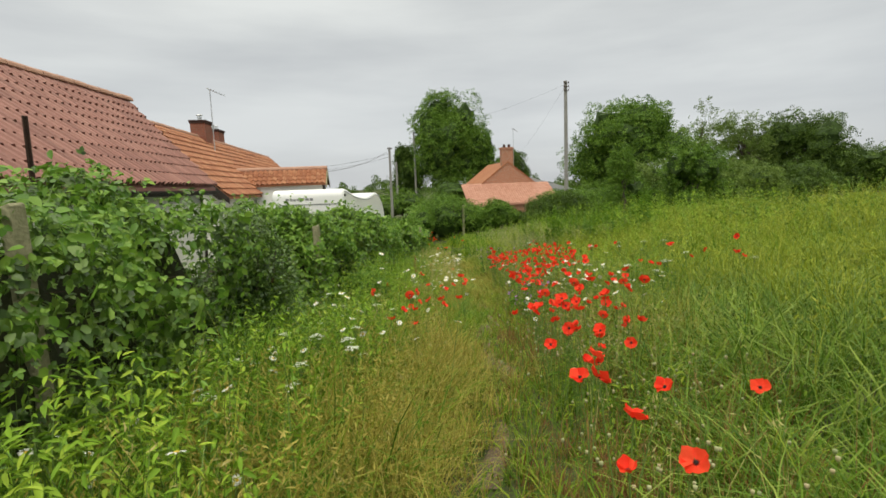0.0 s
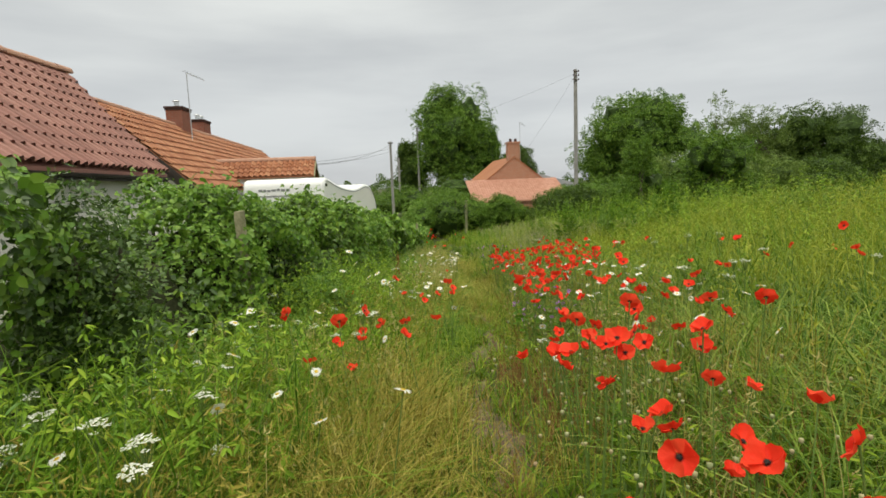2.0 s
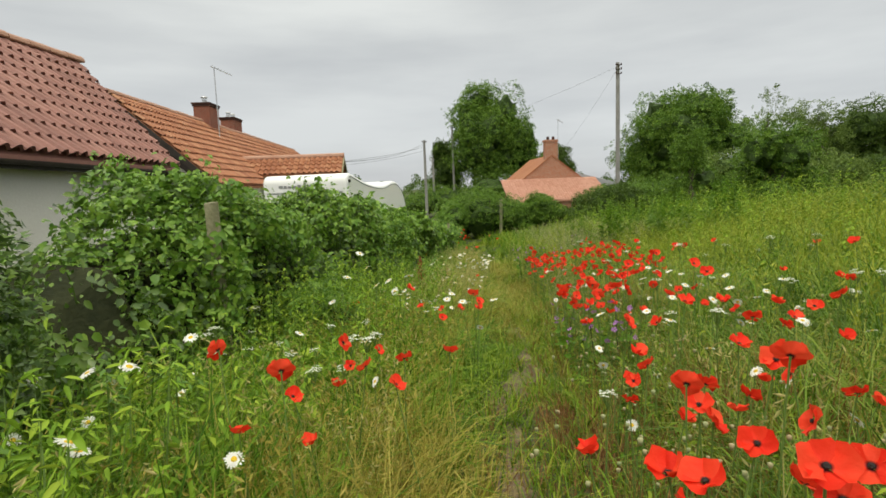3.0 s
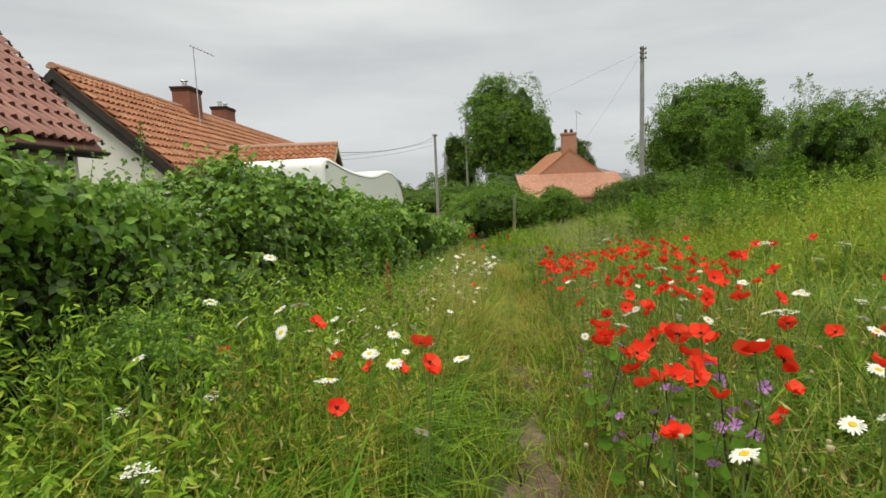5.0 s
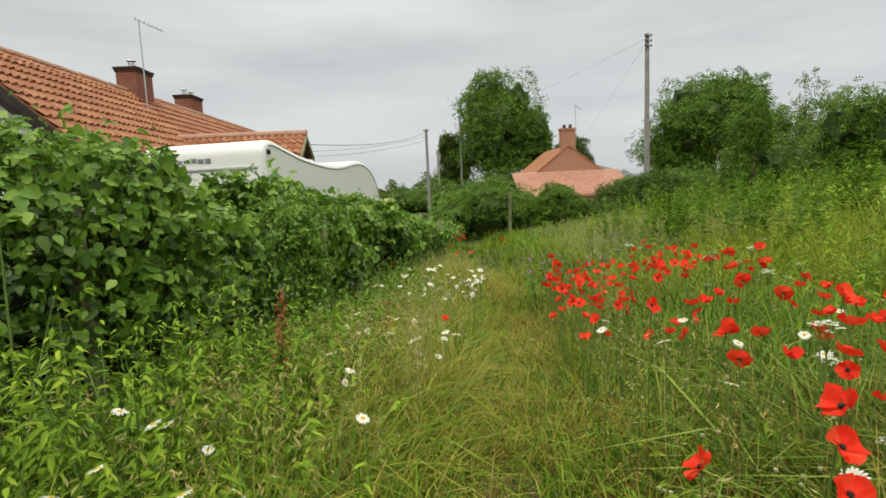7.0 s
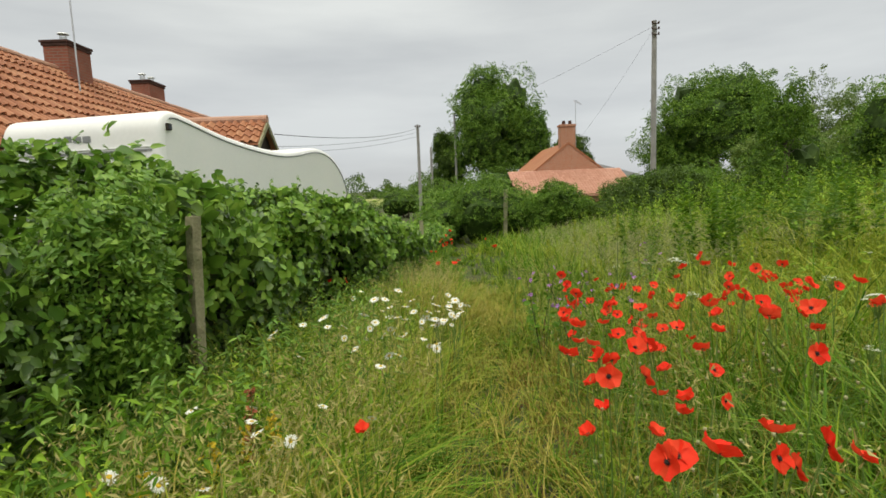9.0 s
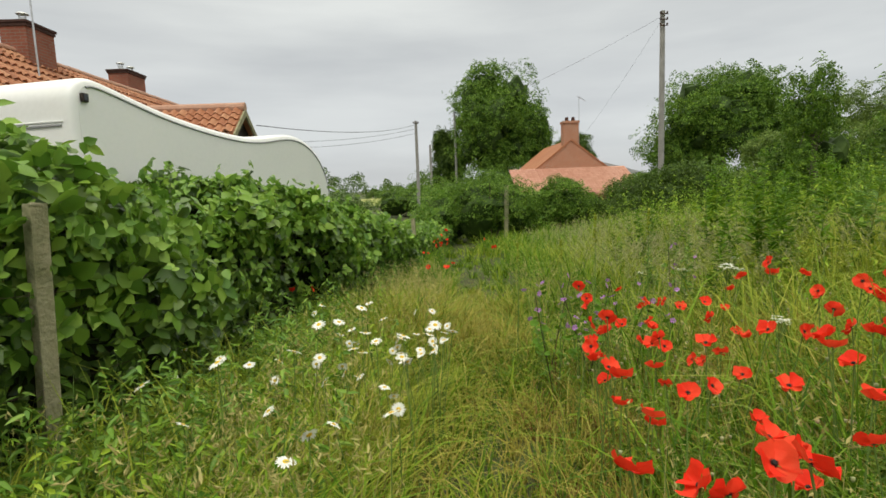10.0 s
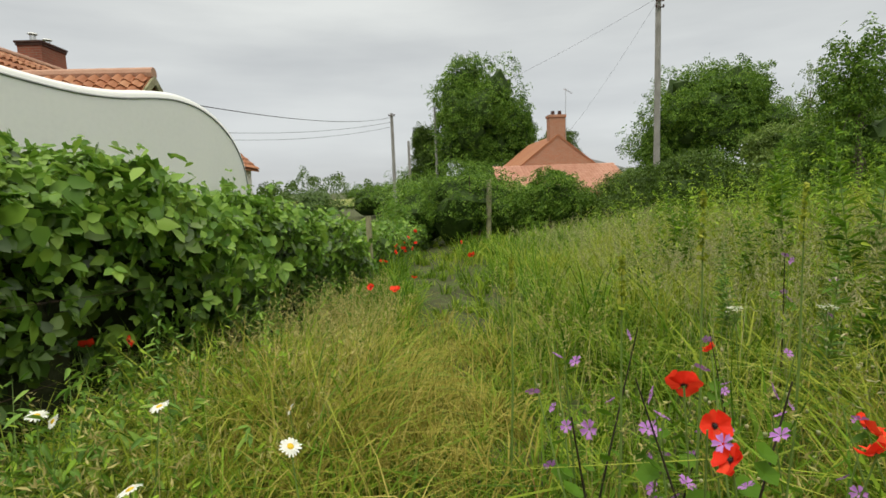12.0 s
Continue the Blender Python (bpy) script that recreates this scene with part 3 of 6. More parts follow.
def build_house_b():
    y0, y1, xe, ze, xr, zr = 18.1, 40.0, -4.75, 1.32, -7.53, 3.90
    h = thing("house", pose(0, 0, 0), "long single-storey brick cottage row with an orange pantile roof", "house")
    xw = xe - 0.3
    xb = 2 * xr - xw
    prismed = prism(bmesh.new(), [(xw, GROUND_HOUSE - 0.3), (xw, 1.4), (xr, 3.64), (xb, 1.4), (xb, GROUND_HOUSE - 0.3)], y0 + 0.3, y1 - 0.3)
    part("wall", prismed, M_CREAM, h)
    back = 2 * xr - xe
    part("roof", prism(bmesh.new(), [(xe, ze - 0.08), (xe, ze - 0.02), (xr, zr - 0.02), (back, ze - 0.02), (back, ze - 0.08), (xr, zr - 0.14)], y0, y1), M_TILE_B, h)
    for s in (1, -1):
        ex = xe if s > 0 else back
        bm = bmesh.new()
        pts = [(ex, ze - 0.24), (ex, ze - 0.03), (xr, zr - 0.03), (xr, zr - 0.27)]
        prism(bm, pts, y0 - 0.06, y0 + 0.0)
        part("bargeboard", bm, M_DARKWOOD, h, "black gable board")
    part("soffit", prism(bmesh.new(), [(xe - 0.05, ze - 0.10), (xr, zr - 0.16), (back + 0.05, ze - 0.10), (back + 0.35, ze - 0.10), (xr, zr - 0.5), (xe - 0.35, ze - 0.10)], y0 + 0.002, y0 + 0.28), M_DARKWOOD, h)
    ridge_run(h, xr, zr + 0.05, y0 - 0.04, y1, M_RIDGE, 0.45)
    pantile_field("roof_tiles", y0 + 0.01, y1 - 0.05, xe, ze, xr, zr, M_TILE_B, h, "weathered orange pantiles", 0.33, 0.21)
    chimney(h, -7.45, 24.75, 3.2, 4.64, 0.62, 0.95, (-0.1,))
    chimney(h, -8.75, 31.4, 3.0, 5.0, 0.70, 1.15, (-0.35, 0.3))
    # porch with its own small roof
    px0, px1, py, pz = -6.4, -2.05, 23.9, 2.37
    pe = 0.85
    for s in (-1, 1):
        bm = bmesh.new()
        a = [(px0, py, pz), (px1, py, pz), (px1, py + s * pe, pz - 0.66), (px0, py + s * pe, pz - 0.66)]
        up = [bm.verts.new(v) for v in a]
        lo = [bm.verts.new((v[0], v[1], v[2] - 0.05)) for v in a]
        bm.faces.new(up), bm.faces.new(lo[::-1])
        for i in range(4):
            bm.faces.new((up[i], lo[i], lo[(i + 1) % 4], up[(i + 1) % 4]))
        bmesh.ops.recalc_face_normals(bm, faces=bm.faces)
        part("porch_roof", bm, M_TILE_B, h)
        rows, faces = [], []
        ca, sa = 0.85 / 1.076, 0.66 / 1.076
        for j in range(4):
            for i in range(int((px1 - px0) / 0.205)):
                r, f = pantile(0, min(0.27 * j, 0.74), 0, 0, ca, sa, 0.045, 0.34)
                n0 = len(rows)
                for qx, qy, qz in r:
                    rows.append((px1 - 0.205 * (i + 1) + qy - 0.02, py + s * (pe + qx), pz - 0.66 + qz))
                faces += [tuple(v + n0 for v in q) for q in f]
        ob = new("porch_tiles", tile_mesh(rows, faces, M_TILE_B, "porch_tiles"))
        ob.parent = h
        bm = bmesh.new()
        a = [(py, pz - 0.02), (py + s * pe, pz - 0.68), (py + s * pe, pz - 0.82), (py, pz - 0.18)]
        va = [bm.verts.new((px1 + 0.0, q[0], q[1])) for q in a]
        vb = [bm.verts.new((px1 + 0.04, q[0], q[1])) for q in a]
        bm.faces.new(va), bm.faces.new(vb[::-1])
        for i in range(4):
            bm.faces.new((va[i], vb[i], vb[(i + 1) % 4], va[(i + 1) % 4]))
        bmesh.ops.recalc_face_normals(bm, faces=bm.faces)
        part("porch_bargeboard", bm, M_POST, h)
    bm = bmesh.new()
    va = [bm.verts.new((x, y, z)) for x in (px1 - 0.25, px1 - 0.15) for y, z in ((py - 0.7, -1.2), (py + 0.7, -1.2), (py + 0.7, pz - 0.62), (py, pz - 0.08), (py - 0.7, pz - 0.62))]
    bm.faces.new(va[:5]), bm.faces.new(va[5:][::-1])
    for i in range(5):
        bm.faces.new((va[i], va[(i + 1) % 5], va[5 + (i + 1) % 5], va[5 + i]))
    bmesh.ops.recalc_face_normals(bm, faces=bm.faces)
    part("porch_gable", bm, M_DARKWOOD, h, "dark boarded porch gable")
    for s in (-1, 1):
        part("porch_wall", box(bmesh.new(), -5.0, px1 - 0.16, py + s * 0.66 - 0.05, py + s * 0.66 + 0.05, -1.2, pz - 0.62), M_RENDER, h)
    bm = bmesh.new()
    tube(bm, [(px0, py, pz + 0.02), (px1 + 0.03, py, pz + 0.02)], [0.11, 0.11], 10)
    part("ridge_tile", bm, M_RIDGE, h)
    tv_aerial(-6.72, 23.93, 3.05, 5.86, "tall thin metal television aerial on the orange roof")


build_house_a()
build_house_b()


# ---- white touring caravan behind the hedge ----
def build_caravan():
    c0, c1 = Vector((-0.94, 15.98, 0)), Vector((0.37, 21.25, 0))
    length, wide, floor_z = (c1 - c0).length, 2.25, -1.02
    yaw = math.atan2(c1.y - c0.y, c1.x - c0.x)
    ground = float(ground_z(-1.4, 18.6))
    cv = thing("caravan", Matrix.Translation((c0.x, c0.y, ground)) @ pose(0, 0, 0, 0, 0, math.degrees(yaw)), "white touring caravan with a swept roofline and a grey edge rail", "caravan")
    # the roofline: rounded tail, long fall, dip, swell and rounded nose
    knots = [(0.30, 1.45), (0.6, 1.385), (1.2, 1.25), (2.0, 1.155), (2.7, 1.12), (3.2, 1.16), (3.6, 1.235), (4.0, 1.275), (4.4, 1.24), (4.75, 1.12), (5.05, 0.93), (5.25, 0.70), (5.37, 0.45), (length, 0.05), (length - 0.06, -0.6), (length - 0.25, floor_z)]
    tail = [(0.10, floor_z), (0.02, -0.5), (0.0, 0.3), (0.0, 1.18), (0.012, 1.27), (0.045, 1.35), (0.10, 1.41), (0.18, 1.445)]
    outline = np.array([(a, b - ground) for a, b in tail + knots])
    fine = np.concatenate([np.linspace(outline[k], outline[k + 1], 5)[:-1] for k in range(len(outline) - 1)] + [outline[-1:]])
    for _ in range(4):
        fine[1:-1] = (fine[:-2] + 2 * fine[1:-1] + fine[2:]) / 4
    tang = np.roll(fine, -1, 0) - np.roll(fine, 1, 0)
    tang[0], tang[-1] = fine[1] - fine[0], fine[-1] - fine[-2]
    tang /= np.linalg.norm(tang, axis=1)[:, None]
    norm = np.stack([tang[:, 1], -tang[:, 0]], 1)

    def ring(bm, y, inset):
        return [bm.verts.new((float(p[0]), y, float(p[1]))) for p in fine + norm * inset]

    bm = bmesh.new()
    rings = [ring(bm, y, e) for y, e in ((0.0, 0.075), (0.006, 0.045), (0.022, 0.02), (0.05, 0.005), (0.09, 0.0), (wide - 0.09, 0.0), (wide - 0.05, 0.005), (wide - 0.022, 0.02), (wide - 0.006, 0.045), (wide, 0.075))]
    for a, b in zip(rings, rings[1:]):
        for k in range(len(a)):
            q = (k + 1) % len(a)
            bm.faces.new((a[k], a[q], b[q], b[k]))
    bmesh.ops.recalc_face_normals(bm, faces=bm.faces)
    part("shell", bm, M_CARAVAN, cv, smooth=True)
    for y in (0.0, wide):
        bm = bmesh.new()
        s = 1 if y else -1
        lo, hi = ring(bm, y - s * 0.01, 0.073), ring(bm, y + s * 0.002, 0.079)
        bm.faces.new(hi)
        for k in range(len(lo)):
            q = (k + 1) % len(lo)
            bm.faces.new((lo[k], lo[q], hi[q], hi[k]))
        bmesh.ops.recalc_face_normals(bm, faces=bm.faces)
        part("side_panel", bm, M_CARAVAN, cv)
        keep = [k for k in range(len(fine)) if fine[k][1] > 0.9 and fine[k][0] > 0.13]
        pts = [(float(fine[k][0] + norm[k][0] * 0.085), y + s * 0.004, float(fine[k][1] + norm[k][1] * 0.085)) for k in keep]
        part("awning_rail", tube(bmesh.new(), pts, [0.011] * len(pts), 6), M_RAIL, cv, "thin grey edge rail")
    top = 1.46 - ground
    lamp = part("marker_lamp", box(bmesh.new(), 0.10, 0.17, -0.035, 0.002, top - 0.25, top - 0.17, 0.01), M_DARKWOOD, cv, "small dark marker lamp")
    part("lamp_lens", box(bmesh.new(), 0.112, 0.158, -0.042, -0.034, top - 0.238, top - 0.182, 0.004), M_GLASS, lamp)
    # the raised edge of the tail panel
    part("tail_moulding", box(bmesh.new(), -0.012, 0.01, 0.12, wide - 0.12, top - 0.475, top - 0.455, 0.004), M_RAIL, cv, "thin grey moulding")
    part("tail_moulding", box(bmesh.new(), -0.010, 0.01, 0.10, wide - 0.10, top - 0.435, top - 0.422, 0.003), M_CARAVAN, cv)
    # unreadable dark lettering high on the tail
    y = wide - 0.45
    g = np.random.default_rng(5)
    for k in range(7):
        wd = float(g.uniform(0.07, 0.12))
        part("letter_bar", box(bmesh.new(), -0.006, 0.004, y - wd, y, top - 0.335 + float(g.uniform(-0.01, 0.01)), top - 0.275 + float(g.uniform(-0.01, 0.02)), 0.002), M_RAIL, cv)
        y -= wd + 0.025
    for y in (0.02, wide - 0.20):
        bm = bmesh.new()
        tube(bm, [(2.9, y, 0.31), (2.9, y + 0.02, 0.31), (2.9, y + 0.16, 0.31), (2.9, y + 0.18, 0.31)], [0.28, 0.31, 0.31, 0.28], 20)
        wheel = part("wheel", bm, M_TYRE, cv, "black tyre")
        part("rim", tube(bmesh.new(), [(2.9, y - 0.006, 0.31), (2.9, y + 0.17, 0.31)], [0.19, 0.19], 16), M_STEEL, wheel)


build_caravan()


# ---- far farmhouse ----
def build_far_house():
    h = thing("farmhouse", pose(0, 0, 0), "far orange-brick farmhouse with a steep tiled gable and a tall chimney", "house")
    gx, gy = 12.95, 50.0
    part("wall", prism(bmesh.new(), [(gx - 2.75, -2.0), (gx - 2.75, 1.35), (gx, 3.50), (gx + 2.75, 1.35), (gx + 2.75, -2.0)], gy, gy + 9), M_BRICK2, h)
    part("roof", prism(bmesh.new(), [(gx - 2.95, 1.20), (gx, 3.46), (gx + 2.95, 1.20), (gx + 2.95, 1.30), (gx, 3.60), (gx - 2.95, 1.30)], gy - 0.05, gy + 9.1), M_TILE_B, h)
    ch = part("chimney", box(bmesh.new(), gx - 0.56, gx + 0.56, gy + 0.05, gy + 0.85, 2.9, 4.75, 0.01), M_BRICK2, h, "tall pale brick chimney")
    part("chimney_cap", box(bmesh.new(), gx - 0.62, gx + 0.62, gy - 0.01, gy + 0.91, 4.75, 4.92, 0.01), M_BRICK2, ch)
    for o in (-0.22, 0.26):
        part("chimney_pot", tube(bmesh.new(), [(gx + o, gy + 0.45, 4.9), (gx + o, gy + 0.45, 5.22)], [0.15, 0.12], 10), M_CAPBRICK, ch)
    # lean-to in front with a pale pink tiled roof
    bm = bmesh.new()
    vs = [(8.3, 46.0, -0.35), (16.9, 46.0, -0.35), (16.9, 49.95, 1.45), (8.3, 49.95, 1.45)]
    up = [bm.verts.new(v) for v in vs]
    lo = [bm.verts.new((v[0], v[1], v[2] - 0.12)) for v in vs]
    bm.faces.new(up), bm.faces.new(lo[::-1])
    for i in range(4):
        bm.faces.new((up[i], lo[i], lo[(i + 1) % 4], up[(i + 1) % 4]))
    bmesh.ops.recalc_face_normals(bm, faces=bm.faces)
    part("lean_to_roof", bm, M_PINK, h, "pale pink tiled lean-to roof")
    rows, faces = [], []
    for j in range(13):
        f0, f1 = j / 13, (j + 1) / 13 + 0.01
        for i in range(40):
            xa, xb = 8.3 + i * 0.215, 8.3 + (i + 1) * 0.215 - 0.02
            n0 = len(rows)
            for f, e in ((f0, 0.07), (f1, 0.02)):
                yy, z = 46 + 3.95 * f, -0.35 + 1.8 * f + e
                rows += [(xa, yy, z), ((xa + xb) / 2, yy, z + 0.035), (xb, yy, z)]
            faces += [(n0, n0 + 1, n0 + 4, n0 + 3), (n0 + 1, n0 + 2, n0 + 5, n0 + 4)]
    ob = new("lean_to_tiles", tile_mesh(rows, faces, M_PINK, "lean_to_tiles"))
    ob.parent = h
    tagged(ob, kind="stuff")
    part("lean_to_wall", box(bmesh.new(), 8.5, 16.7, 46.2, 49.9, -2.0, -0.46), M_BRICK2, h)
    # grey roof of the wing behind
    bm = bmesh.new()
    vs = [(14.6, 52.0, 2.3), (16.6, 52.0, 1.75), (21.2, 52.0, 0.45), (21.2, 52.2, -2.0), (14.6, 52.2, -2.0)]
    a = [bm.verts.new(v) for v in vs]
    b = [bm.verts.new((v[0], v[1] + 5, v[2])) for v in vs]
    bm.faces.new(a), bm.faces.new(b[::-1])
    for i in range(5):
        bm.faces.new((a[i], b[i], b[(i + 1) % 5], a[(i + 1) % 5]))
    bmesh.ops.recalc_face_normals(bm, faces=bm.faces)
    part("wing", bm, M_SLATE, h, "pale grey wing with a sloping slate roof")
    tv_aerial(13.7, 50.6, 3.0, 6.7, "thin television aerial by a brick chimney")


build_far_house()


# ---- poles and wires ----
def build_pole(x, y, top, r, label, insulators=3, steel=False):
    z0 = float(ground_z(x, y)) - 0.2
    p = thing("utility_pole", pose(x, y, z0), label, "utility pole")
    h = top - z0
    part("shaft", tube(bmesh.new(), [(0, 0, 0), (0, 0, h * 0.5), (0, 0, h)], [r, r * 0.88, r * 0.75], 12), M_POLE, p)
    for k in range(insulators):
        zz = h - 0.18 - 0.28 * k
        bm = bmesh.new()
        box(bm, -0.20, 0.20, -r - 0.03, -r + 0.02, zz - 0.02, zz + 0.02)
        for s in (-0.17, 0.17):
            tube(bm, [(s, -r, zz + 0.01), (s, -r, zz + 0.06), (s, -r, zz + 0.12)], [0.03, 0.05, 0.025], 8)
        part("insulator_bracket", bm, M_IRON, p)
    return p


def wire(a, b, sag, r=0.012, label="thin black overhead wire between poles and roofs"):
    a, b = Vector(a), Vector(b)
    pts = []
    for i in range(17):
        f = i / 16
        q = a.lerp(b, f)
        q.z -= sag * 4 * f * (1 - f)
        pts.append(tuple(q))
    ob = part("overhead_wire", tube(bmesh.new(), pts, [r] * 17, 5), M_CABLE)
    tagged(ob, label, "wire", group="overhead wires")


build_pole(14.5, 38.5, 8.85, 0.16, "tall weathered wooden utility pole with wire brackets")
build_pole(1.56, 49.0, 5.15, 0.13, "slim wooden utility pole beyond the hedge", 1)
build_pole(5.45, 69.0, 8.6, 0.15, "pale wooden utility pole in front of a big tree", 0)
build_pole(2.6, 60.0, 4.35, 0.14, "short wooden pole among far bushes", 0)
wire((-2.6, 26.5, 2.3), (1.56, 49.0, 4.9), 0.35)
wire((-6.5, 37.0, 2.9), (1.56, 49.0, 4.6), 0.3, 0.010)
wire((-6.5, 39.5, 2.8), (1.56, 49.0, 4.3), 0.3, 0.010)
wire((14.5, 38.5, 8.6), (5.45, 69.0, 8.3), 0.5, 0.006)
wire((14.5, 38.5, 8.5), (13.4, 50.4, 3.2), 0.25, 0.005)


# ---- fence along the hedge ----
def build_fence():
    f = thing("fence", pose(0, 0, 0), "old wooden fence posts with wire strands in front of the hedge", "fence")
    ys = [2.62, 7.10, 10.4, 13.55, 18.0, 22.5]
    tops = []
    for y in ys:
        x = float(fence_x(y)) + (0.06 if y > 7 else 0.0)
        z0 = float(ground_z(x, y))
        hgt = 1.62 if y < 15 else 1.3
        bm = bmesh.new()
        box(bm, -0.037, 0.037, -0.037, 0.037, -0.2, hgt, 0.008)
        for v in bm.verts:
            if v.co.z > hgt - 0.05:
                v.co.z += 0.12 * v.co.x + random.uniform(-0.006, 0.006)
        ob = part("post", bm, M_POST, f)
        ob.matrix_basis = pose(x, y, z0, random.uniform(-2, 2), random.uniform(-2, 2), -25 + random.uniform(-5, 5))
        tops.append((x + 0.056, y, z0))
    for hgt in (0.75, 1.2):
        part("wire_strand", tube(bmesh.new(), [(x, y, z + hgt * (1 if i < 4 else 0.8)) for i, (x, y, z) in enumerate(tops)], [0.0014] * len(tops), 4), M_IRON, f)
    t = thing("iron_post", pose(-3.70, 6.3, -0.9), "thin rusty iron post rising out of the hedge", "post")
    part("bar", box(bmesh.new(), -0.03, 0.03, -0.006, 0.006, 0, 3.22, 0.002), M_IRON, t)
    part("flange", box(bmesh.new(), -0.006, 0.006, -0.045, -0.006, 0, 3.22, 0.002), M_IRON, t)
    g = thing("fence_post", pose(4.8, 28.7, float(ground_z(4.8, 28.7)) - 0.1, 0, 2, 10), "grey wooden fence post in front of far bushes", "post")
    part("post", box(bmesh.new(), -0.06, 0.06, -0.06, 0.06, 0, 2.0, 0.01), M_POST, g)


build_fence()


# ---- trees ----
def tree(x, y, top, rx, rz, base_z, n, leaf, mat, label, trunk_r=0.35, gaps=0.25, seed=1, droop=0.4, crown_low=0.25, lobes=14):
    g = np.random.default_rng(seed)
    z0 = float(ground_z(x, y)) if base_z is None else base_z
    t = thing("tree", pose(x, y, z0), label, "tree")
    h = top - z0
    cz = h - rz
    # limbs
    bm = bmesh.new()
    tube(bm, [(0, 0, -0.3), (0.03 * h, 0.0, h * 0.25), (0.0, 0.02 * h, h * 0.5), (0.02 * h, 0, h * 0.82)], [trunk_r * 1.25, trunk_r, trunk_r * 0.7, trunk_r * 0.15], 10)
    part("trunk", bm, M_BARK, t)
    centres = []
    for k in range(lobes):
        a = 2.4 * k + g.uniform(-0.4, 0.4)
        v = g.uniform(-0.75, 0.95)
        rr = math.sqrt(max(0.05, 1 - v * v)) * g.uniform(0.45, 0.78)
        c = np.array([rx * rr * math.cos(a), rx * rr * math.sin(a), cz + rz * v * 0.72])
        c[2] = max(c[2], h * crown_low * 0.6)
        centres.append((c, g.uniform(0.30, 0.48)))
        b0 = Vector((0, 0, h * g.uniform(0.25, 0.6)))
        mid = b0.lerp(Vector(c), 0.5) + Vector((0, 0, 0.05 * h))
        part("limb", tube(bmesh.new(), [tuple(b0), tuple(mid), tuple(c)], [trunk_r * 0.42, trunk_r * 0.25, trunk_r * 0.07], 6), M_BARK, t)
    ps, ns = [], []
    per = n // lobes
    for c, s in centres:
        d = g.normal(0, 1, (per, 3))
        d /= np.linalg.norm(d, axis=1)[:, None]
        r = g.uniform(0.55, 1.0, per) ** 0.6
        sc = np.array([rx * s * 1.15, rx * s * 1.15, rz * s * 1.05])
        p = c + d * sc * (r * (1 + 0.34 * lump(d * 3 + c, 1.7, seed)) * np.where(g.random(per) < 0.08, g.uniform(1.02, 1.14, per), 1.0))[:, None]
        ps.append(p)
        ns.append(d)
    p, nn = np.concatenate(ps), np.concatenate(ns)
    keep = lump(p, 2.2 / max(1.0, rx * 0.35), seed * 1.7) > -1 + gaps * 2
    keep &= p[:, 2] > 0.05
    p, nn = p[keep], nn[keep]
    nn[:, 2] += 0.4
    # added dark lumps in the lobes: crown shade put into colour
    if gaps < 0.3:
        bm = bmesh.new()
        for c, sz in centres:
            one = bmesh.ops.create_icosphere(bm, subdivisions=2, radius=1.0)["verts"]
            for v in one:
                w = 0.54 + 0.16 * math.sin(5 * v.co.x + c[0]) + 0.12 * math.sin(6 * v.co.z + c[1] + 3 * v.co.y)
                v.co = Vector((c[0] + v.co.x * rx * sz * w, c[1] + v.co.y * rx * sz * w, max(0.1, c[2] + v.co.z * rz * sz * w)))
        part("crown_shade_core", bm, M_INNER_SHADE, t, "dark core that stands in for shade inside the crown")
    me = tri_mesh("crown", leaves(p, nn, leaf * 1.6 * g.uniform(0.6, 1.3, len(p)), SPRAY, droop, 0.8), SPRAY_F, mat, smooth=False)
    ob = new("crown", me)
    ob.parent = t
    return t


def bush(x, y, top, rx, n, leaf, mat, label, seed, name="bush"):
    g = np.random.default_rng(seed)
    z0 = float(ground_z(x, y))
    t = thing(name, pose(x, y, z0), label, "bush", group="bushes beyond the meadow")
    h = top - z0
    for k in range(5):
        a = 1.3 * k + seed
        part("stem", tube(bmesh.new(), [(0.1 * math.cos(a), 0.1 * math.sin(a), -0.1), (0.3 * rx * math.cos(a), 0.3 * rx * math.sin(a), h * 0.45), (0.55 * rx * math.cos(a), 0.55 * rx * math.sin(a), h * 0.8)], [0.05, 0.035, 0.01], 6), M_BARK, t)
    d = g.normal(0, 1, (n, 3))
    d /= np.linalg.norm(d, axis=1)[:, None]
    d[:, 2] = np.abs(d[:, 2]) * np.where(g.random(n) < 0.75, 1, -0.5)
    r = g.uniform(0.4, 1, n) ** 0.5
    p = d * np.array([rx, rx * 0.8, h * 0.55]) * (r * (1 + 0.3 * lump(d * 2.6 + seed, 1.5, seed)))[:, None] + np.array([0, 0, h * 0.45])
    p[:, 2] = np.maximum(p[:, 2], 0.05)
    # added dark lump behind the leaves, painted as the bush's inner shade
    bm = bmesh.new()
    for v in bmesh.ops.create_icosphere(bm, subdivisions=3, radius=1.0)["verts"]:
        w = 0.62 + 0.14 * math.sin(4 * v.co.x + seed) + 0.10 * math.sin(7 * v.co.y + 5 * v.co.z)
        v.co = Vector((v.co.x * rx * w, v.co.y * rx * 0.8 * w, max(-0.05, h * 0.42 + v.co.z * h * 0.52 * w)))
    part("bush_shade_core", bm, M_INNER_SHADE, t, "dark core that stands in for shade inside the bush")
    me = tri_mesh("foliage", leaves(p, d + np.array([0, 0, 0.4]), leaf * 1.5 * g.uniform(0.6, 1.35, n), SPRAY, 0.4, 0.7), SPRAY_F, mat, smooth=False)
    ob = new("foliage", me)
    ob.parent = t
    return t


